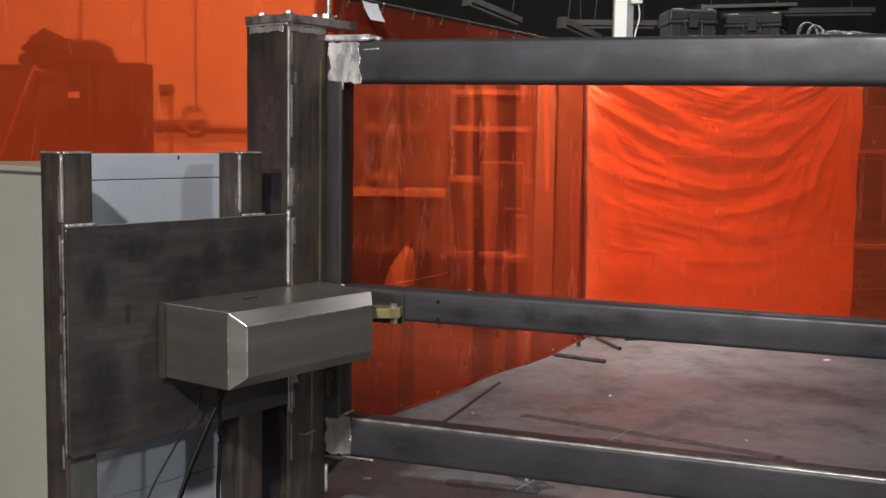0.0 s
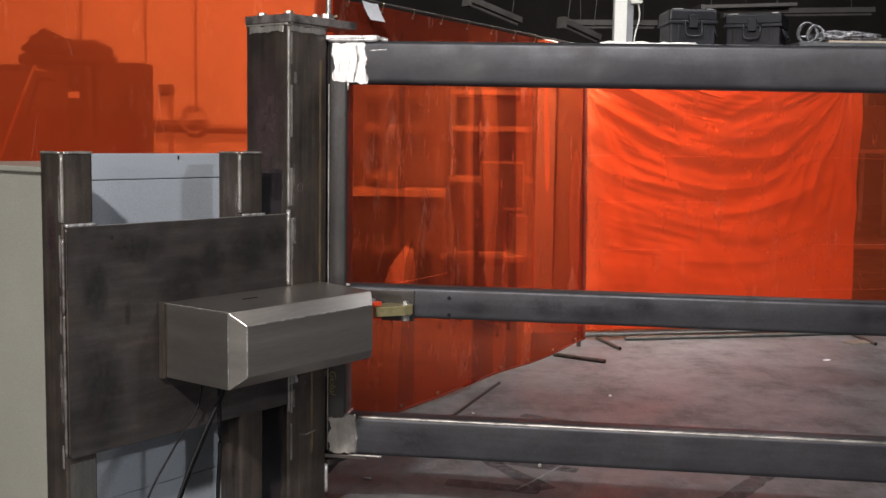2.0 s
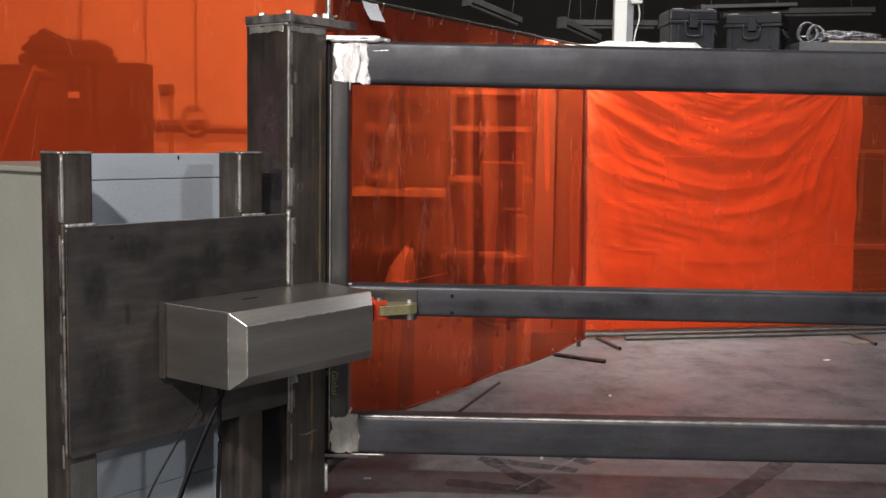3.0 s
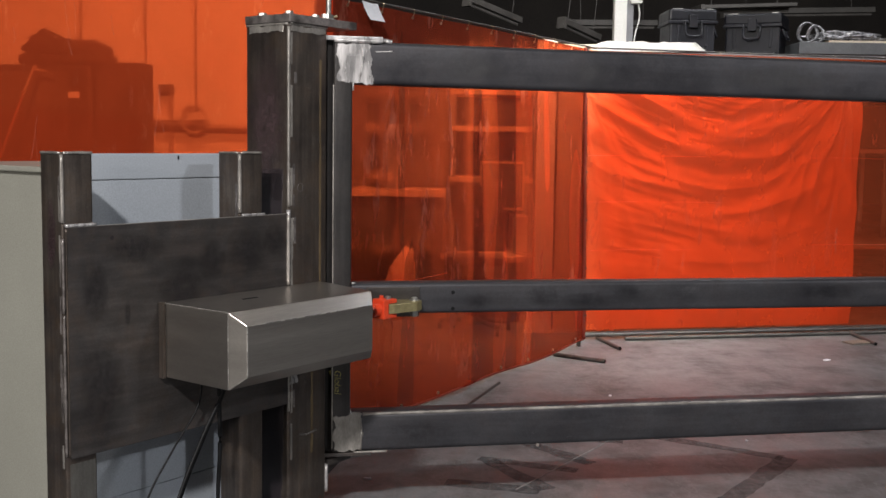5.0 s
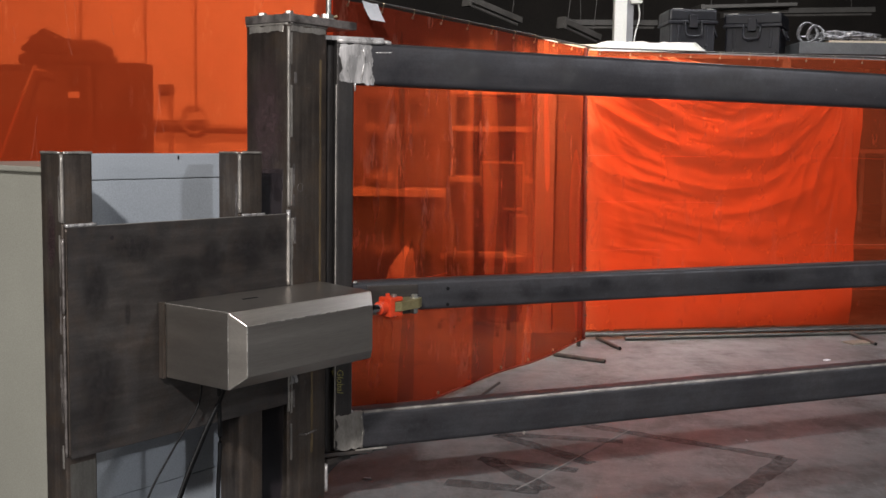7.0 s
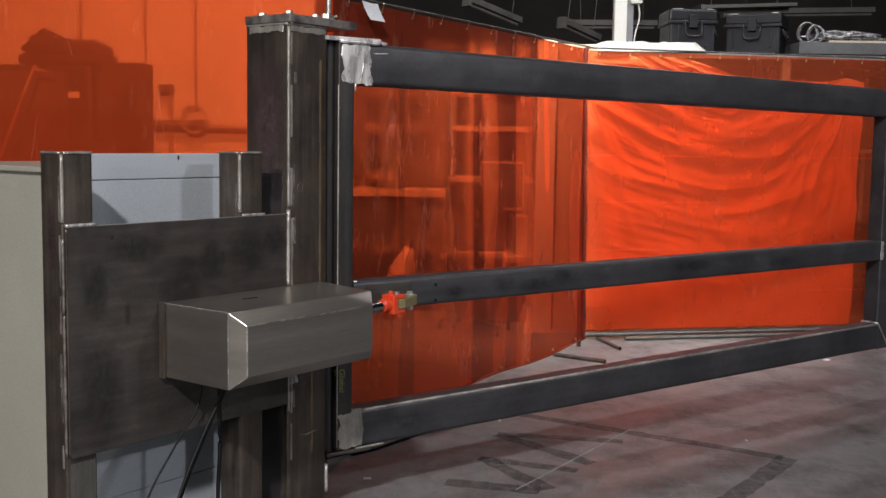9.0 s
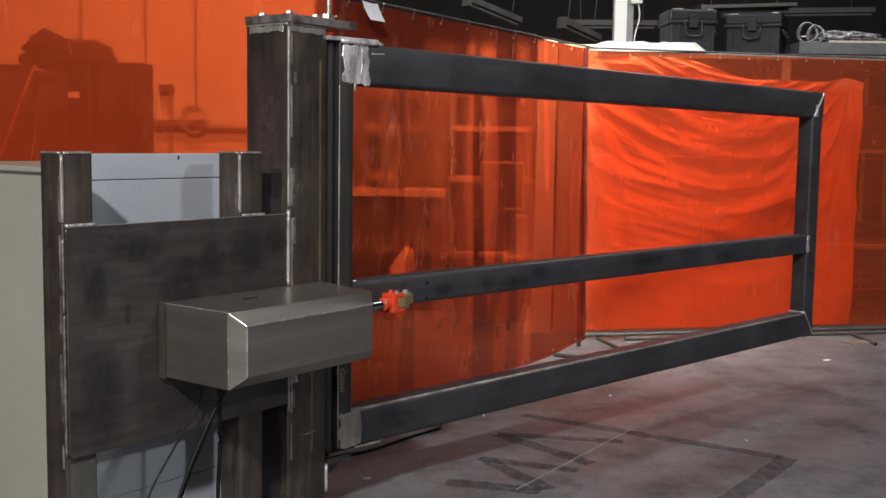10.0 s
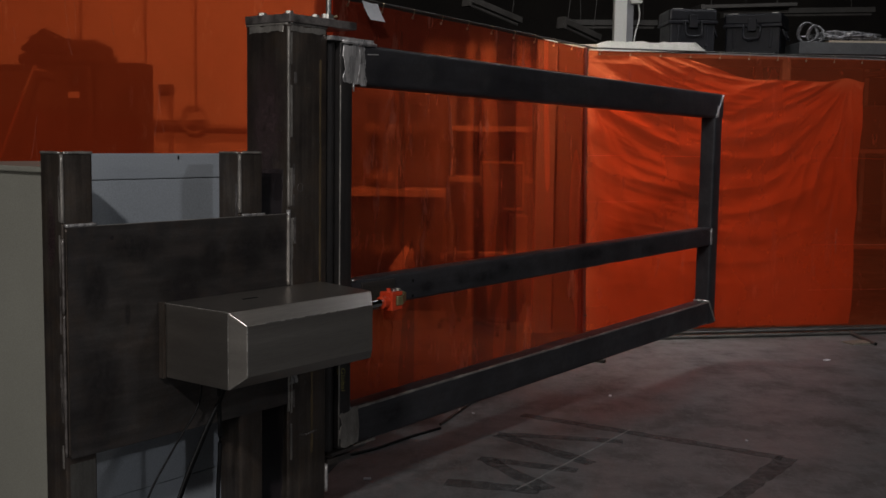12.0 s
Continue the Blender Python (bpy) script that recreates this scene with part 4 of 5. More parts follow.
def canvas_sheet():
    """A sheet hung by two corners behind the far screen, sagging in swags."""
    P, Q = Vector((0.850, 6.982, 0)), Vector((2.81, 7.415, 0))
    d = (Q - P)
    n = Vector((d.y, -d.x, 0)).normalized()
    bm = bmesh.new()
    nx, nz = 230, 180

    def ridge(a, b, seed):
        return 1.0 - 2.6 * abs(noise.noise(Vector((a, b, seed))))

    rows = []
    for j in range(nz + 1):
        v = j / nz
        row = []
        for i in range(nx + 1):
            f = i / nx
            sag = 4 * f * (1 - f)
            ease = min(1.0, max(0.0, (f - 0.30) / 0.30))
            top = 1.795 - 0.125 * ease * ease * (3 - 2 * ease) + 0.03 * math.exp(-((f - 0.93) / 0.05) ** 2)
            z = 0.045 + (top - 0.045) * v
            x = f + (0.012 * math.sin(5 * v + 1) - 0.028 * (1 - v)) * max(0, f - 0.9) * 10
            c = z + 0.50 * sag * (0.30 + 0.70 * v)
            drift = 0.10 * noise.noise(Vector((f * 2.4, v * 2.0, 11.0)))
            swag = (v ** 1.3) * min(1.0, sag * 1.6) * max(0.0, 1.15 - f)
            w = swag * (1.25 * ridge(5.2 * (c + drift), 1.6 * f, 2.0) + 0.55 * ridge(13.0 * (c + drift), 3.2 * f, 5.0) + 0.22 * ridge(30.0 * (c + drift), 7.0 * f, 15.0))
            for cf, cz, gain, seed in ((0.95, 1.74, 1.0, 31.0), (-0.02, 1.76, 0.55, 41.0)):
                dx, dz = (f - cf) * 2.0, z - cz
                r, ang = math.hypot(dx, dz), math.atan2(dz, dx)
                near = math.exp(-((r - 0.55) / 0.55) ** 2) * min(1.0, r * 3.0)
                w += gain * near * (0.85 * ridge(3.4 * ang, 1.1 * r, seed) + 0.40 * ridge(8.5 * ang, 2.2 * r, seed + 3))
            w += 0.50 * noise.noise(Vector((f * 5 - v * 2.5, v * 2.4 + f, 3.0))) + 0.16 * noise.noise(Vector((f * 22 + v * 9, v * 11 - f * 4, 8.0)))
            row.append(bm.verts.new(P + d * x + n * 0.042 * w + Vector((0, 0, z))))
        rows.append(row)
    for a, b in zip(rows, rows[1:]):
        for i in range(nx):
            bm.faces.new((a[i], a[i + 1], b[i + 1], b[i]))
    tagged(part("canvas_sheet", bm, CANVAS, smooth=True), "pale draped sheet hanging in swags behind the screen", "sheet")


canvas_sheet()


def paper_tag():
    e = Vector((0.507, 0.862, 0))
    n = Vector((0.862, -0.507, 0))
    c = Vector((-0.318, 4.635, 1.800)) - e * 0.055 + n * 0.02
    bm = bmesh.new()
    rows = []
    for j in range(7):
        v = j / 6
        rows.append([bm.verts.new(c + e * ((f - 0.5) * 0.10 + 0.035 * v) + n * (0.012 + 0.02 * v * v + 0.004 * f) + Vector((0, 0, 0.01 - 0.075 * v + 0.012 * f * (1 - v) - (0.02 * f if v == 0 else 0)))) for f in (0, 0.5, 1)])
    for a, b in zip(rows, rows[1:]):
        for i in range(2):
            bm.faces.new((a[i], a[i + 1], b[i + 1], b[i]))
    geo = bmesh.ops.extrude_face_region(bm, geom=bm.faces[:])
    bmesh.ops.translate(bm, vec=n * 0.001, verts=[x for x in geo["geom"] if isinstance(x, bmesh.types.BMVert)])
    tagged(part("paper_tag", bm, PAPER), "small white paper tag hung on the screen's top bar", "tag")


paper_tag()


# ---- floor marks and litter ----
def stroke(name, a, b, w, material, label, z=0.003, group="worn marks on the floor", wobble=0.12):
    a, b = Vector((*a, 0)), Vector((*b, 0))
    d = (b - a)
    n = Vector((-d.y, d.x, 0)).normalized()
    rnd = random.Random(int(1000 * abs(a.x + 3 * b.y)))
    k = max(3, int(d.length / 0.05))
    l = [a + d * (i / k) + n * w * (0.5 + rnd.uniform(-wobble, wobble)) for i in range(k + 1)]
    r = [a + d * (i / k) - n * w * (0.5 + rnd.uniform(-wobble, wobble)) for i in range(k + 1)]
    bm = bmesh.new()
    pts = l + r[::-1]
    loft(bm, [[(p.x, p.y, 0.0005) for p in pts], [(p.x, p.y, z) for p in pts]])
    tagged(part(name, bm, material), label, "floor mark", group)


for a, b, w in (((0.377, 4.931), (1.375, 4.300), 0.058), ((1.395, 4.295), (0.98, 3.70), 0.078), ((0.244, 4.593), (0.767, 4.506), 0.060),
                ((0.25, 4.585), (0.593, 4.182), 0.066), ((0.155, 4.229), (0.524, 4.083), 0.060), ((0.19, 4.20), (0.388, 3.852), 0.070),
                ((0.023, 3.92), (0.36, 3.835), 0.075)):
    stroke("floor_marking", a, b, w, DARK_MARK, "worn dark painted stroke on the concrete floor")
stroke("chalk_line", (0.275, 3.841), (0.831, 4.700), 0.0035, CHALK, "thin pale chalk line on the concrete floor", 0.0036, wobble=0.45)
for k, (x, y, s) in enumerate(((-0.267, 3.947, 0.014), (2.257, 6.329, 0.022), (0.84, 5.34, 0.013), (1.30, 4.55, 0.006), (0.15, 4.95, 0.006))):
    bm = block(-s, s, -s * 0.5, s * 0.5, 0, 0.003 + s * 0.1, 0.0008)
    bmesh.ops.transform(bm, matrix=pose(x, y, 0, 0, 0, 37 * k), verts=bm.verts)
    tagged(part("paper_scrap", bm, PAPER), "tiny white scrap lying on the floor", "scrap", "scraps on the floor")
cable2 = part("cord", sweep([(0.0, 4.66, 0.006), (-0.12, 4.52, 0.006), (-0.27, 4.32, 0.006), (-0.42, 4.18, 0.006)], 0.006), BLACK_RUBBER, smooth=True)
tagged(part("floor_rod", rod((0.30, 5.57, 0.007), (0.00, 4.72, 0.007), 0.0065), DARK_PIPE, smooth=True), "thin dark steel rod lying on the floor", "steel rod")
tagged(cable2, "black cord lying on the floor by the screen", "cord")


# ---- behind the screens ----
def partition():
    bm = bmesh.new()
    add_box(bm, -7.0, -0.95, 8.0, 8.15, 0, 3.2)
    tagged(part("wall_bay", bm, WALL_PAINT), "pale painted wall behind the bay", "wall", kind="structure")
    bm = bmesh.new()
    add_box(bm, -0.94, 1.25, 9.6, 9.72, 0, 1.95)
    tagged(part("wall_low", bm, TAN_WALL), "low tan partition wall behind the rack", "wall", kind="structure")


partition()


def machine():
    g = empty("machine", pose(-2.1, 6.2, 0, 0, 0, -6), "dark boxy machine behind the screen", "machine")
    part("body", block(-0.46, 0.12, 0.0, 0.22, 0.05, 1.64, 0.02), MACHINE, g)
    part("front_panel", block(-0.445, -0.012, -0.012, -0.001, 0.08, 1.60, 0.004), PANEL_GREY, g, "scuffed paler front panel")
    part("side_cabinet", block(0.125, 0.40, 0.03, 0.22, 0.05, 1.655, 0.015), MACHINE, g)
    part("base", block(-0.48, 0.42, 0.03, 0.24, 0, 0.05, 0.0), MACHINE, g)
    part("shelf_top", block(-0.32, 0.20, 0.02, 0.2, 1.642, 1.70, 0.02), MACHINE, g)
    part("label_plate", prism([(-0.02, -0.004), (0.05, -0.004), (0.05, -0.0005), (-0.02, -0.0005)], 1.455, 1.49), WHITE_PAINT, g)
    bm = bmesh.new()
    bmesh.ops.create_icosphere(bm, subdivisions=4, radius=1.0)
    for vert in bm.verts:
        c = vert.co.copy()
        k = 1 + 0.30 * noise.noise(c * 2.6) + 0.12 * noise.noise(c * 7.0)
        hump = 0.075 + 0.06 * math.exp(-((c.x + 0.55) / 0.3) ** 2) + 0.03 * math.exp(-((c.x - 0.8) / 0.25) ** 2)
        vert.co = Vector((-0.07 + 0.25 * c.x * k, 0.11 + 0.08 * c.y * k, 1.702 + max(0, c.z * k + 0.15) * hump))
    b = part("tool_heap", bm, MACHINE)
    b.matrix_world = pose(-2.1, 6.2, 0, 0, 0, -6)
    tagged(b, "heap of dark tools lying on the machine", "tools", kind="stuff")
    p = part("leaning_pole", sweep([(-2.80, 5.95, 0.02), (-2.42, 6.02, 1.15), (-2.27, 6.08, 1.585), (-2.25, 6.09, 1.60), (-2.19, 6.09, 1.595)], 0.009), BACK_PIPE, smooth=True)
    tagged(p, "pale pole leaning against the machine", "pole")


machine()


def conduits():
    g = empty("wall_pipe", pose(0, 0, 0), "painted pipe run on the wall", "pipe")
    y = 7.95
    part("pipe", rod((-2.15, y, 1.33), (-1.75, y, 1.33), 0.035), PIPE, g, smooth=True)
    part("pipe", rod((-1.75, y, 1.32), (-0.97, y, 1.32), 0.028), BACK_PIPE, g, smooth=True)
    part("collar", rod((-1.78, y, 1.325), (-1.72, y, 1.325), 0.045), PIPE, g, smooth=True)
    for x, z0, z1, r in ((-1.98, 0.6, 1.60, 0.018), (-2.62, 1.2, 3.0, 0.010), (-2.16, 1.2, 3.0, 0.010), (-1.80, 1.45, 3.0, 0.008)):
        part("conduit", rod((x, y + 0.02, z0), (x, y + 0.02, z1), r * 0.75, 8), BACK_PIPE, g, smooth=True)
    part("box", block(-2.06, -1.96, y - 0.02, y + 0.045, 1.56, 1.62, 0.006), PIPE, g)
    ring = [(-1.80 + 0.085 * math.cos(t * math.pi / 8), y - 0.03, 1.37 + 0.095 * math.sin(t * math.pi / 8)) for t in range(17)]
    part("hose_ring", sweep(ring, 0.012, 8), BACK_PIPE, g, smooth=True)
    for x, z in ((-2.80, 1.93), (-2.80, 1.82), (-1.42, 1.10)):
        part("bracket", block(x - 0.05, x + 0.05, y, y + 0.045, z - 0.03, z + 0.03, 0.01), MACHINE, g)


conduits()


def storage_rack():
    g = empty("storage_rack", pose(0.06, 8.0, 0), "steel storage rack with boxes behind the screen", "rack")
    for x in (0.0, 0.58):
        for y in (0.0, 0.45):
            part("upright", block(x - 0.02, x + 0.02, y - 0.02, y + 0.02, 0, 1.70, 0.003), SHELF, g)
    for z in (0.40, 0.95, 1.32, 1.58):
        part("shelf", block(-0.02, 0.60, -0.03, 0.47, z, z + 0.035, 0.003), BOARD, g)
    part("back_panel", block(-0.02, 0.60, 0.475, 0.485, 0.0, 1.70, 0.0), MACHINE, g)
    for x0, x1, z0, z1, m, lab in ((0.05, 0.55, 1.357, 1.53, MACHINE, "dark box on the rack"), 
                                   (0.04, 0.40, 0.437, 0.86, MACHINE, "dark case on the rack"), (0.44, 0.56, 0.437, 0.70, WALL_PAINT, "pale carton on the rack")):
        b = part("storage_box", block(0.06 + x0, 0.06 + x1, 8.04, 8.38, z0, z1, 0.01), m)
        tagged(b, lab, "box", "boxes on the rack")
    b = empty("framed_panel", pose(0.258, 7.90, 0), "dark panel in a grey frame standing at the rack", "panel")
    part("panel", block(0.012, 0.308, 0.004, 0.016, 0.772, 1.088, 0.0), MACHINE, b)
    for x0, x1, z0, z1 in ((0.0, 0.32, 1.088, 1.105), (0.0, 0.32, 0.755, 0.772), (0.0, 0.012, 0.772, 1.088), (0.308, 0.32, 0.772, 1.088)):
        part("frame_bar", block(x0, x1, 0.0, 0.02, z0, z1, 0.001), BOARD, b)
    part("easel_leg", block(0.05, 0.07, 0.022, 0.04, 0.0, 0.80, 0.001), SHELF, b)
    part("easel_leg", block(0.25, 0.27, 0.022, 0.04, 0.0, 0.80, 0.001), SHELF, b)
    b = empty("workbench", pose(0.15, 7.32, 0, 0, 0, 28), "dark steel workbench behind the screen", "workbench")
    part("bench_top", block(0.0, 0.48, 0.0, 0.36, 0.42, 0.46, 0.004), BOARD, b)
    part("apron", block(0.02, 0.46, 0.0, 0.34, 0.06, 0.419, 0.004), MACHINE, b)
    part("plinth", block(0.03, 0.45, 0.02, 0.32, 0.0, 0.06, 0.0), MACHINE, b)
    b = empty("shop_chair", pose(0.215, 6.95, 0), "dark shop chair drawn up to the workbench", "chair")
    bm = bmesh.new()
    loft(bm, [[(x * hw, y, z) for x, y in ((-1, 0.0), (-0.6, -0.02), (0.6, -0.02), (1, 0.0), (1, 0.03), (-1, 0.03))] for hw, z in ((0.105, 0.66), (0.15, 0.74), (0.185, 0.95), (0.17, 0.972))])
    part("backrest", bm, MACHINE, b, smooth=True)
    part("back_stem", sweep([(0, 0.04, 0.72), (0, 0.06, 0.50), (0, 0.14, 0.445)], 0.014, 8), MACHINE, b, smooth=True)
    part("seat", block(-0.19, 0.19, 0.03, 0.34, 0.45, 0.505, 0.02), MACHINE, b)
    part("column", rod((0, 0.19, 0.07), (0, 0.19, 0.45), 0.025), MACHINE, b, smooth=True)
    for k in range(5):
        a = radians(72 * k + 18)
        leg = part("leg", sweep([(0, 0.19, 0.09), (0.13 * math.cos(a), 0.19 + 0.13 * math.sin(a), 0.07), (0.24 * math.cos(a), 0.19 + 0.24 * math.sin(a), 0.055)], 0.016, 6), MACHINE, b)
        part("castor", rod((0.24 * math.cos(a) - 0.012, 0.19 + 0.24 * math.sin(a), 0.026), (0.24 * math.cos(a) + 0.012, 0.19 + 0.24 * math.sin(a), 0.026), 0.026), BLACK_RUBBER, leg)
    b = empty("column", pose(0.655, 7.12, 0), "white square column with a flared base behind the screen", "column", "columns behind the screen")
    part("shaft", block(-0.063, 0.062, 0.0, 0.13, 0.012, 1.90, 0.006), WHITE_PAINT, b)
    part("base_flare", prism([(-0.125, -0.01), (0.075, -0.01), (0.085, 0.02), (0.085, 0.13), (-0.10, 0.13)], 0.0, 0.012, 0.003), WHITE_PAINT, b)
    bm = bmesh.new()
    loft(bm, [[(x, y, z) for x, z in ((-0.115, 0.012), (-0.064, 0.012), (-0.064, 0.16), (-0.085, 0.15))] for y in (0.03, 0.10)])
    part("gusset", bm, WHITE_PAINT, b)
    b = empty("column", pose(0.855, 7.17, 0), "broad tan column beside the white one", "column", "columns behind the screen")
    part("shaft", block(-0.125, 0.125, 0.0, 0.10, 0.012, 1.88, 0.006), BOARD, b)
    part("base_plate", block(-0.14, 0.14, -0.01, 0.11, 0.0, 0.012, 0.002), BOARD, b)
    b = empty("low_bench", pose(-0.70, 7.9, 0), "low bench with a pale board top behind the screen", "bench")
    part("bench_top", block(0.0, 0.72, 0.0, 0.5, 0.84, 0.89, 0.004), BOARD, b)
    part("cupboard", block(0.02, 0.70, 0.06, 0.48, 0.03, 0.839, 0.004), MACHINE, b)
    part("plinth", block(0.03, 0.69, 0.08, 0.46, 0.0, 0.03, 0.0), MACHINE, b)
    c = part("carton", block(-0.42, -0.30, 8.0, 8.2, 0.891, 1.36, 0.01), SHELF)
    tagged(c, "narrow grey carton standing on the low bench", "carton")
    bm = bmesh.new()
    bmesh.ops.create_icosphere(bm, subdivisions=5, radius=1.0)
    for vert in bm.verts:
        k = 1 + 0.22 * noise.noise(vert.co * 1.7) + 0.22 * abs(noise.noise(vert.co * 4.0)) - 0.12 * abs(noise.noise(vert.co * 9.0))
        vert.co = Vector((-0.30 + (0.10 - 0.02 * vert.co.z) * vert.co.x * k + 0.05 * vert.co.z, 7.62 + 0.13 * vert.co.y * k, max(0.0, 0.22 + 0.27 * vert.co.z * k)))
    tagged(part("sack", bm, CANVAS), "pale crumpled sack standing on the floor", "sack")


storage_rack()


def rack_top():
    """Long rack behind the far screen, whose top carries white sheet, cases and wrapped parts."""
    g = empty("shelf_unit", pose(0, 0, 0), "grey shelf unit standing behind the far screen", "shelf unit")
    part("deck", block(1.05, 5.2, 7.95, 8.75, 1.86, 1.90, 0.004), SHELF, g)
    for x in (1.08, 2.45, 3.8, 5.15):
        for y in (8.0, 8.7):
            part("upright", block(x - 0.03, x + 0.03, y - 0.03, y + 0.03, 0, 1.86, 0.003), SHELF, g)
    for z in (0.5, 1.2):
        part("shelf", block(1.05, 5.2, 8.0, 8.7, z, z + 0.03, 0.0), SHELF, g)
    for k in range(3):
        b = part("stored_part", block(2.95 + 0.55 * k, 3.35 + 0.55 * k, 8.1, 8.6, 1.231, 1.55 + 0.06 * k, 0.02), MACHINE)
        tagged(b, "dark box stored on the shelf unit", "box", "boxes on the shelf unit")
    bm = bmesh.new()
    n = 24
    rnd = random.Random(3)
    lo = [(1.035 + 0.83 * k / n, 7.93 + rnd.uniform(-0.004, 0.004)) for k in range(n + 1)]
    prof = [(x, y, 1.901) for x, y in lo] + [(x, 8.6, 1.901) for x, y in lo[::-1]]
    top = [(x + (0.0 if k < n - 2 else -0.03 * (k - n + 3)), y, 1.955 + rnd.uniform(-0.006, 0.006) + (0.012 if k > 2 else -0.014)) for k, (x, y) in enumerate(lo)] + [(x, 8.6, 1.965) for x, y in lo[::-1]]
    loft(bm, [prof, top])
    tagged(part("white_board", bm, WHITE_PAINT), "white foam slab lying on the shelf unit", "slab")
    b = part("grey_tray", block(2.52, 5.0, 7.93, 8.5, 1.901, 1.985, 0.004), TRAY)
    tagged(b, "long grey metal tray lying on the shelf unit", "tray")
    b = part("board", block(2.75, 4.6, 7.98, 8.4, 1.986, 2.004, 0.002), BOARD)
    tagged(b, "pale board lying on the grey tray", "board")
    rings = bmesh.new()
    for k, (x, r) in enumerate(((2.60, 0.07), (2.66, 0.06))):
        for j in range(3):
            c = Vector((x + 0.012 * j, 8.02 + 0.02 * j, 1.992 + r))
            sweep([c + Vector((r * math.cos(t * math.pi / 6), 0.02 * math.sin(t), r * math.sin(t * math.pi / 6))) for t in range(13)], 0.007, 6, rings)
    tagged(part("hose_coil", rings, CLEAR_WRAP, smooth=True), "small coil of clear plastic hose", "hose")
    bm = bmesh.new()
    bmesh.ops.create_icosphere(bm, subdivisions=4, radius=1.0)
    for vert in bm.verts:
        k = 1 + 0.35 * noise.noise(vert.co * 3.1) + 0.2 * noise.noise(vert.co * 8.0)
        vert.co = Vector((2.90 + 0.26 * vert.co.x * k, 8.10 + 0.12 * vert.co.y * k, max(2.005, 2.03 + 0.045 * vert.co.z * k)))
    tagged(part("plastic_wrap", bm, CLEAR_WRAP), "crumpled clear plastic wrap on the tray", "plastic wrap")


rack_top()


def hard_case(x0, x1, z1, label, rz, y=8.0):
    w, h, d = x1 - x0, z1 - 1.90, 0.36
    g = empty("hard_case", pose(x0, y, 1.901, 0, 0, rz), label, "case", "cases on the shelf unit")
    part("base", block(0.01, w - 0.01, 0.01, d, 0.0, h * 0.70, 0.014), BLACK_PLASTIC, g)
    lid = part("lid", block(0.0, w, 0.0, d + 0.01, h * 0.715, h, 0.018), BLACK_PLASTIC, g)
    part("lid_rim", block(-0.006, w + 0.006, -0.008, d + 0.015, h * 0.66, h * 0.74, 0.006), BLACK_PLASTIC, g)
    c = w / 2
    part("handle", sweep([(c - 0.058, -0.012, h * 0.72), (c - 0.058, -0.03, h * 0.48), (c - 0.040, -0.034, h * 0.38), (c + 0.040, -0.034, h * 0.38), (c + 0.058, -0.03, h * 0.48), (c + 0.058, -0.012, h * 0.72)], 0.0085, 8), BLACK_PLASTIC, g, smooth=True)
    part("latch", block(c - 0.03, c + 0.03, -0.024, 0.0, h * 0.56, h * 0.86, 0.005), BLACK_PLASTIC, lid)
    for x in (0.05, w - 0.05):
        part("corner_foot", rod((x, -0.004, 0.035), (x, 0.03, 0.035), 0.022), BLACK_PLASTIC, g, smooth=True)
        part("lid_plate", block(x - 0.02, x + 0.05 if x < c else x + 0.02, 0.008, 0.03, h - 0.004, h + 0.003, 0.001), ZINC, lid)
    for x in (0.075, w - 0.075):
        part("rib", block(x - 0.012, x + 0.012, 0.002, 0.02, 0.05, h * 0.64, 0.004), BLACK_PLASTIC, g)
    part("foot_rail", block(0.05, w - 0.05, -0.004, 0.03, 0.002, 0.022, 0.004), BLACK_PLASTIC, g)
    part("side_handle", sweep([(w - 0.004, 0.09, h * 0.62), (w + 0.022, 0.10, h * 0.42), (w + 0.022, 0.24, h * 0.42), (w - 0.004, 0.25, h * 0.62)], 0.010, 8), BLACK_PLASTIC, g, smooth=True)
    return g


hard_case(1.600, 1.945, 2.214, "black moulded plastic hard case, taller one", 1)
hard_case(2.035, 2.445, 2.198, "black moulded plastic hard case with a scuffed front", -25, 8.17)


def steel_column():
    g = empty("white_post", pose(1.42, 9.0, 0), "white painted steel post with bracket", "post")
    part("column", block(-0.07, 0.03, -0.05, 0.05, 0, 3.2, 0.004), WHITE_PAINT, g)
    part("flange", block(0.032, 0.085, -0.03, 0.05, 0, 3.2, 0.004), SHELF, g)
    part("bracket", block(0.05, 0.15, -0.08, 0.0, 2.36, 2.46, 0.02), WHITE_PAINT, g)
    c = part("hanging_cord", sweep([(1.54, 8.95, 2.36), (1.55, 8.95, 2.25), (1.52, 8.95, 2.12), (1.51, 8.93, 1.96), (1.515, 8.93, 1.0), (1.52, 8.93, 0.0)], 0.006), WHITE_PAINT, smooth=True)
    tagged(c, "thin white cord hanging by the post", "cord")


steel_column()


def tube_light(a, b, w=0.09, h=0.06, label="unlit grey fluorescent fixture hung in the dark"):
    a, b = Vector(a), Vector(b)
    m = Matrix.Translation(a) @ (b - a).to_track_quat("X", "Z").to_matrix().to_4x4()
    g = empty("tube_light", m, label, "ceiling light", "lights over the far hall")
    L = (b - a).length
    hs = part("housing", block(0, L, -w / 2, w / 2, 0, h, 0.006), FIXTURE, g)
    part("tube", rod((0.03, 0, -0.02), (L - 0.03, 0, -0.02), 0.016), FIXTURE, hs, smooth=True)
    part("end_cap", block(-0.012, 0.03, -w / 2 - 0.004, w / 2 + 0.004, -0.045, h + 0.006, 0.004), FIXTURE, g)
    top = 6.02
    for f in (0.15, 0.85):
        part("hanger", rod((L * f, 0, h), (L * f, 0, h + top - a.z), 0.004, 6), FIXTURE, g)


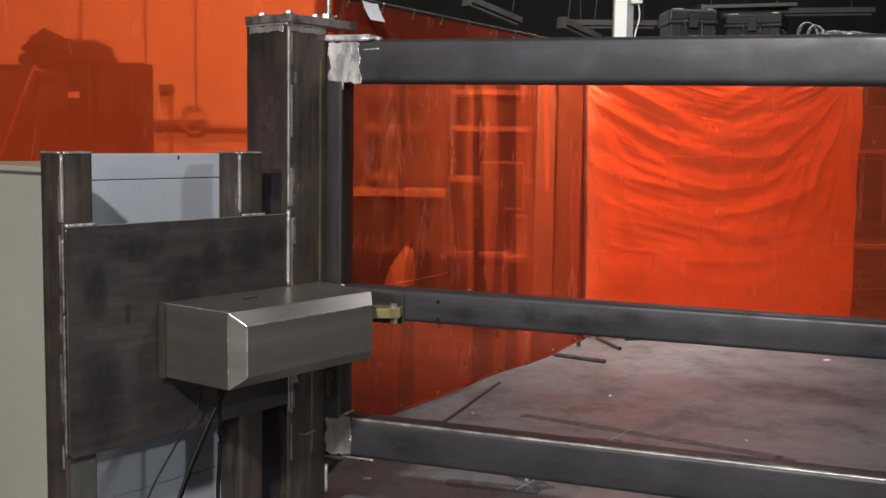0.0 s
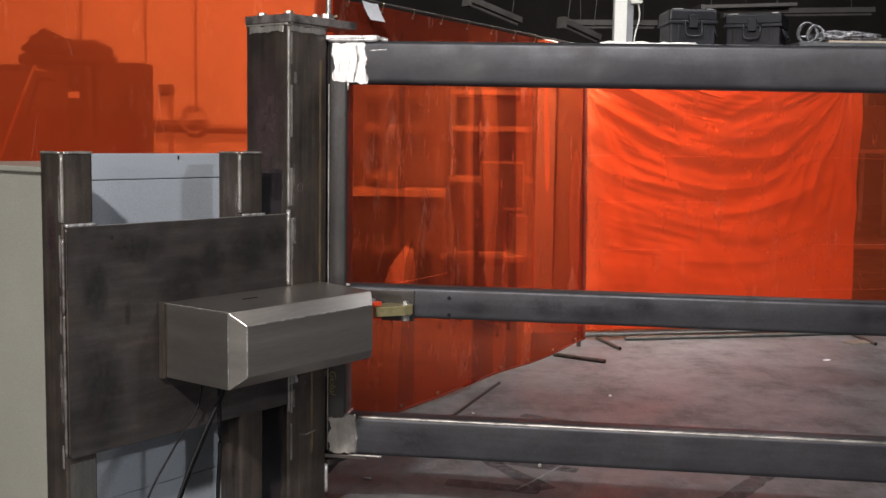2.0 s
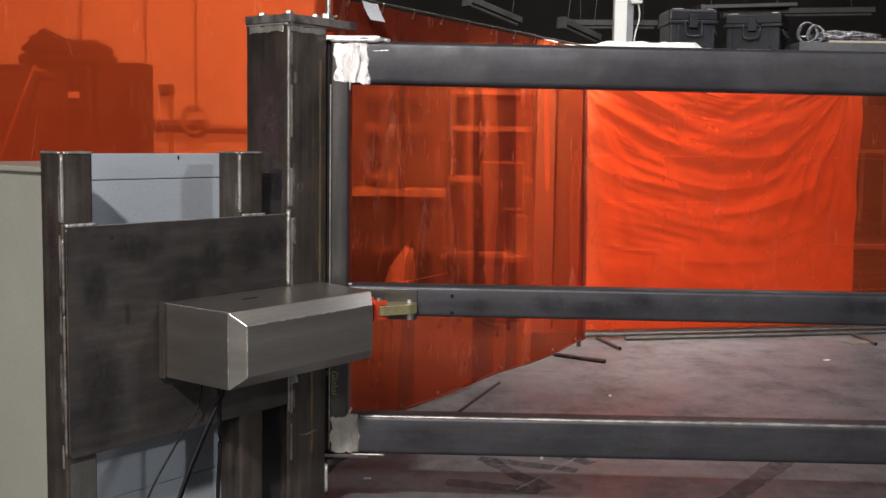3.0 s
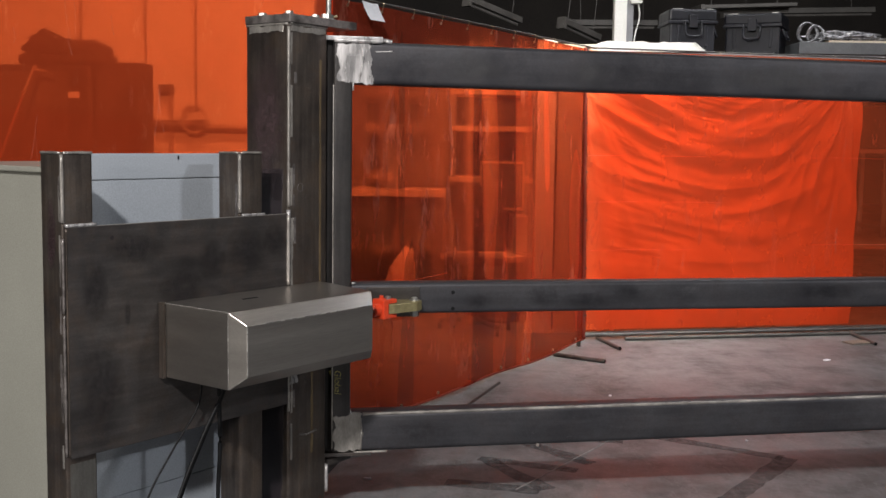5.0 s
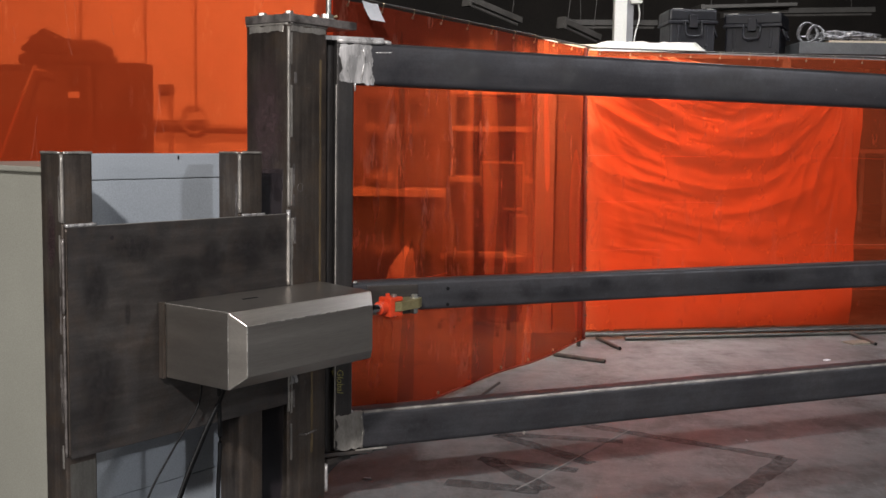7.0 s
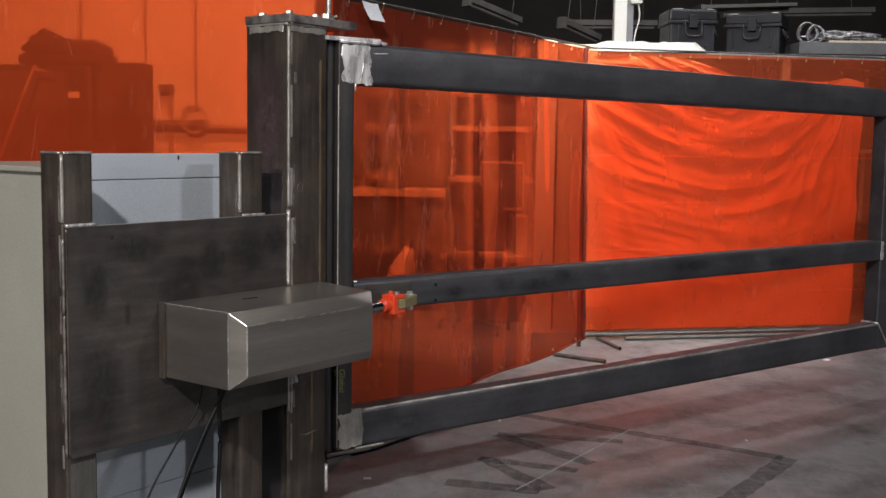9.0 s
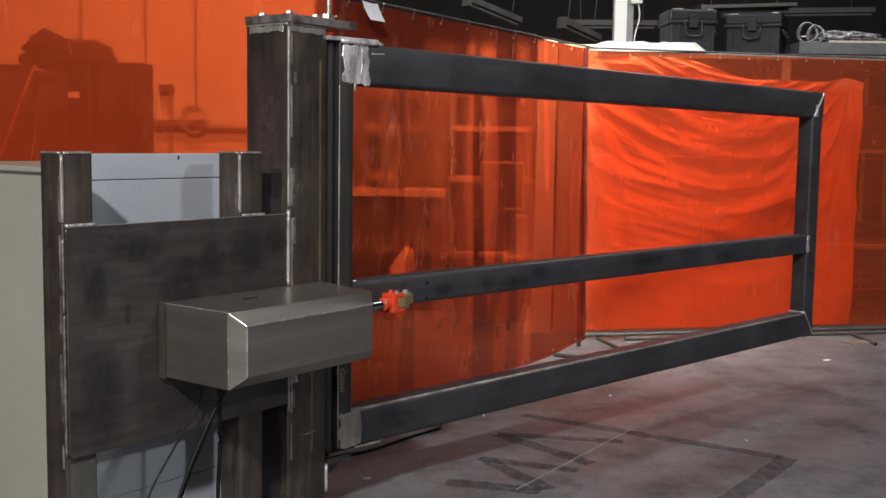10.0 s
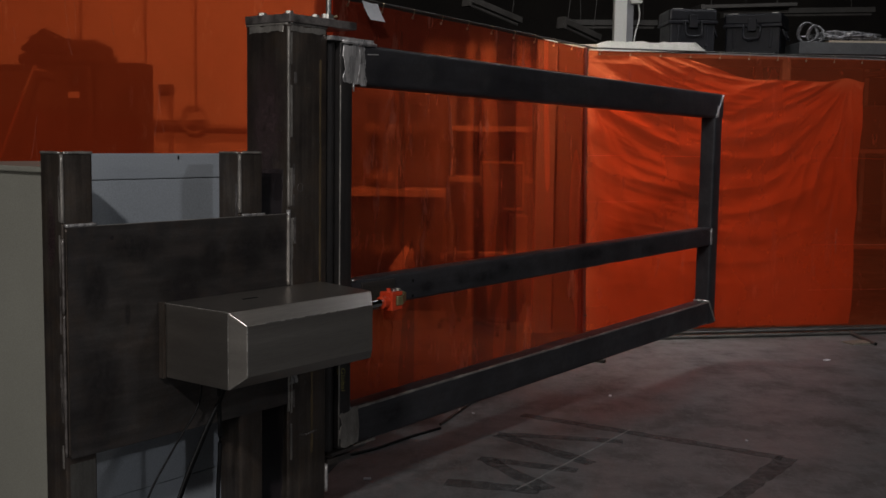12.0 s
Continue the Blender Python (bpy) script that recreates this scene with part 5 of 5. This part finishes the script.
tube_light((0.193, 10.7, 2.575), (0.736, 11.3, 2.44))
tube_light((1.117, 10.8, 2.39), (1.539, 11.3, 2.28))
tube_light((1.30, 12.0, 2.50), (2.30, 12.2, 2.53))
tube_light((2.45, 10.9, 2.55), (3.40, 11.0, 2.60), 0.30, 0.035, "wide pale hanging lamp panel, unlit")
tube_light((3.1, 12.5, 2.70), (4.9, 12.8, 2.78))


def far_clutter():
    for k, (x, y, w, h) in enumerate(((2.2, 16.0, 3.0, 1.9), (-1.5, 17.0, 4.5, 2.2), (6.0, 15.0, 2.5, 2.35))):
        g = empty("far_rack", pose(x, y, 0), "dark storage rack in the far hall", "rack", "racks in the far hall")
        for i in range(3):
            part("shelf", block(0, w, 0, 0.9, 0.1 + i * h / 2.2, 0.16 + i * h / 2.2, 0.0), SHELF, g)
        for i in range(4):
            for j in (0, 0.86):
                part("upright", block(i * (w - 0.06) / 3, i * (w - 0.06) / 3 + 0.06, j, j + 0.04, 0, h + 0.3, 0.0), SHELF, g)
        part("load", block(0.2, w * 0.6, 0.1, 0.8, 0.17 + 2 * h / 2.2, 0.5 + 2 * h / 2.2, 0.02), BOARD, g)


far_clutter()


# ---- what moves ----
ANGLES = ((0.0, -22.09), (0.5, -18.83), (1.0, -15.57), (1.5, -12.29), (2.0, -9.05), (2.5, -5.82), (3.0, -2.65), (4.0, 3.65), (5.0, 9.93),
          (5.5, 13.05), (6.0, 16.17), (6.5, 19.33), (7.0, 22.63), (8.0, 29.60), (8.8, 35.34), (9.0, 36.75), (9.5, 40.48), (10.0, 44.22),
          (10.5, 47.80), (11.0, 50.78), (11.5, 52.89), (12.0, 54.33))


def motions():
    gate_rows, rod_rows = [], []
    for t, deg in ANGLES:
        m = pose(*HINGE, 0, 0, 0, deg)
        gate_rows.append((t, m))
        pin = m @ PIN
        d = pin - PIVOT
        yaw = math.degrees(math.atan2(d.y, d.x))
        rod_rows.append((t, pose(pin.x, pin.y, pin.z, 0, 0, yaw)))
    walk(gate, gate_rows)
    walk(rod_thing, rod_rows)


motions()
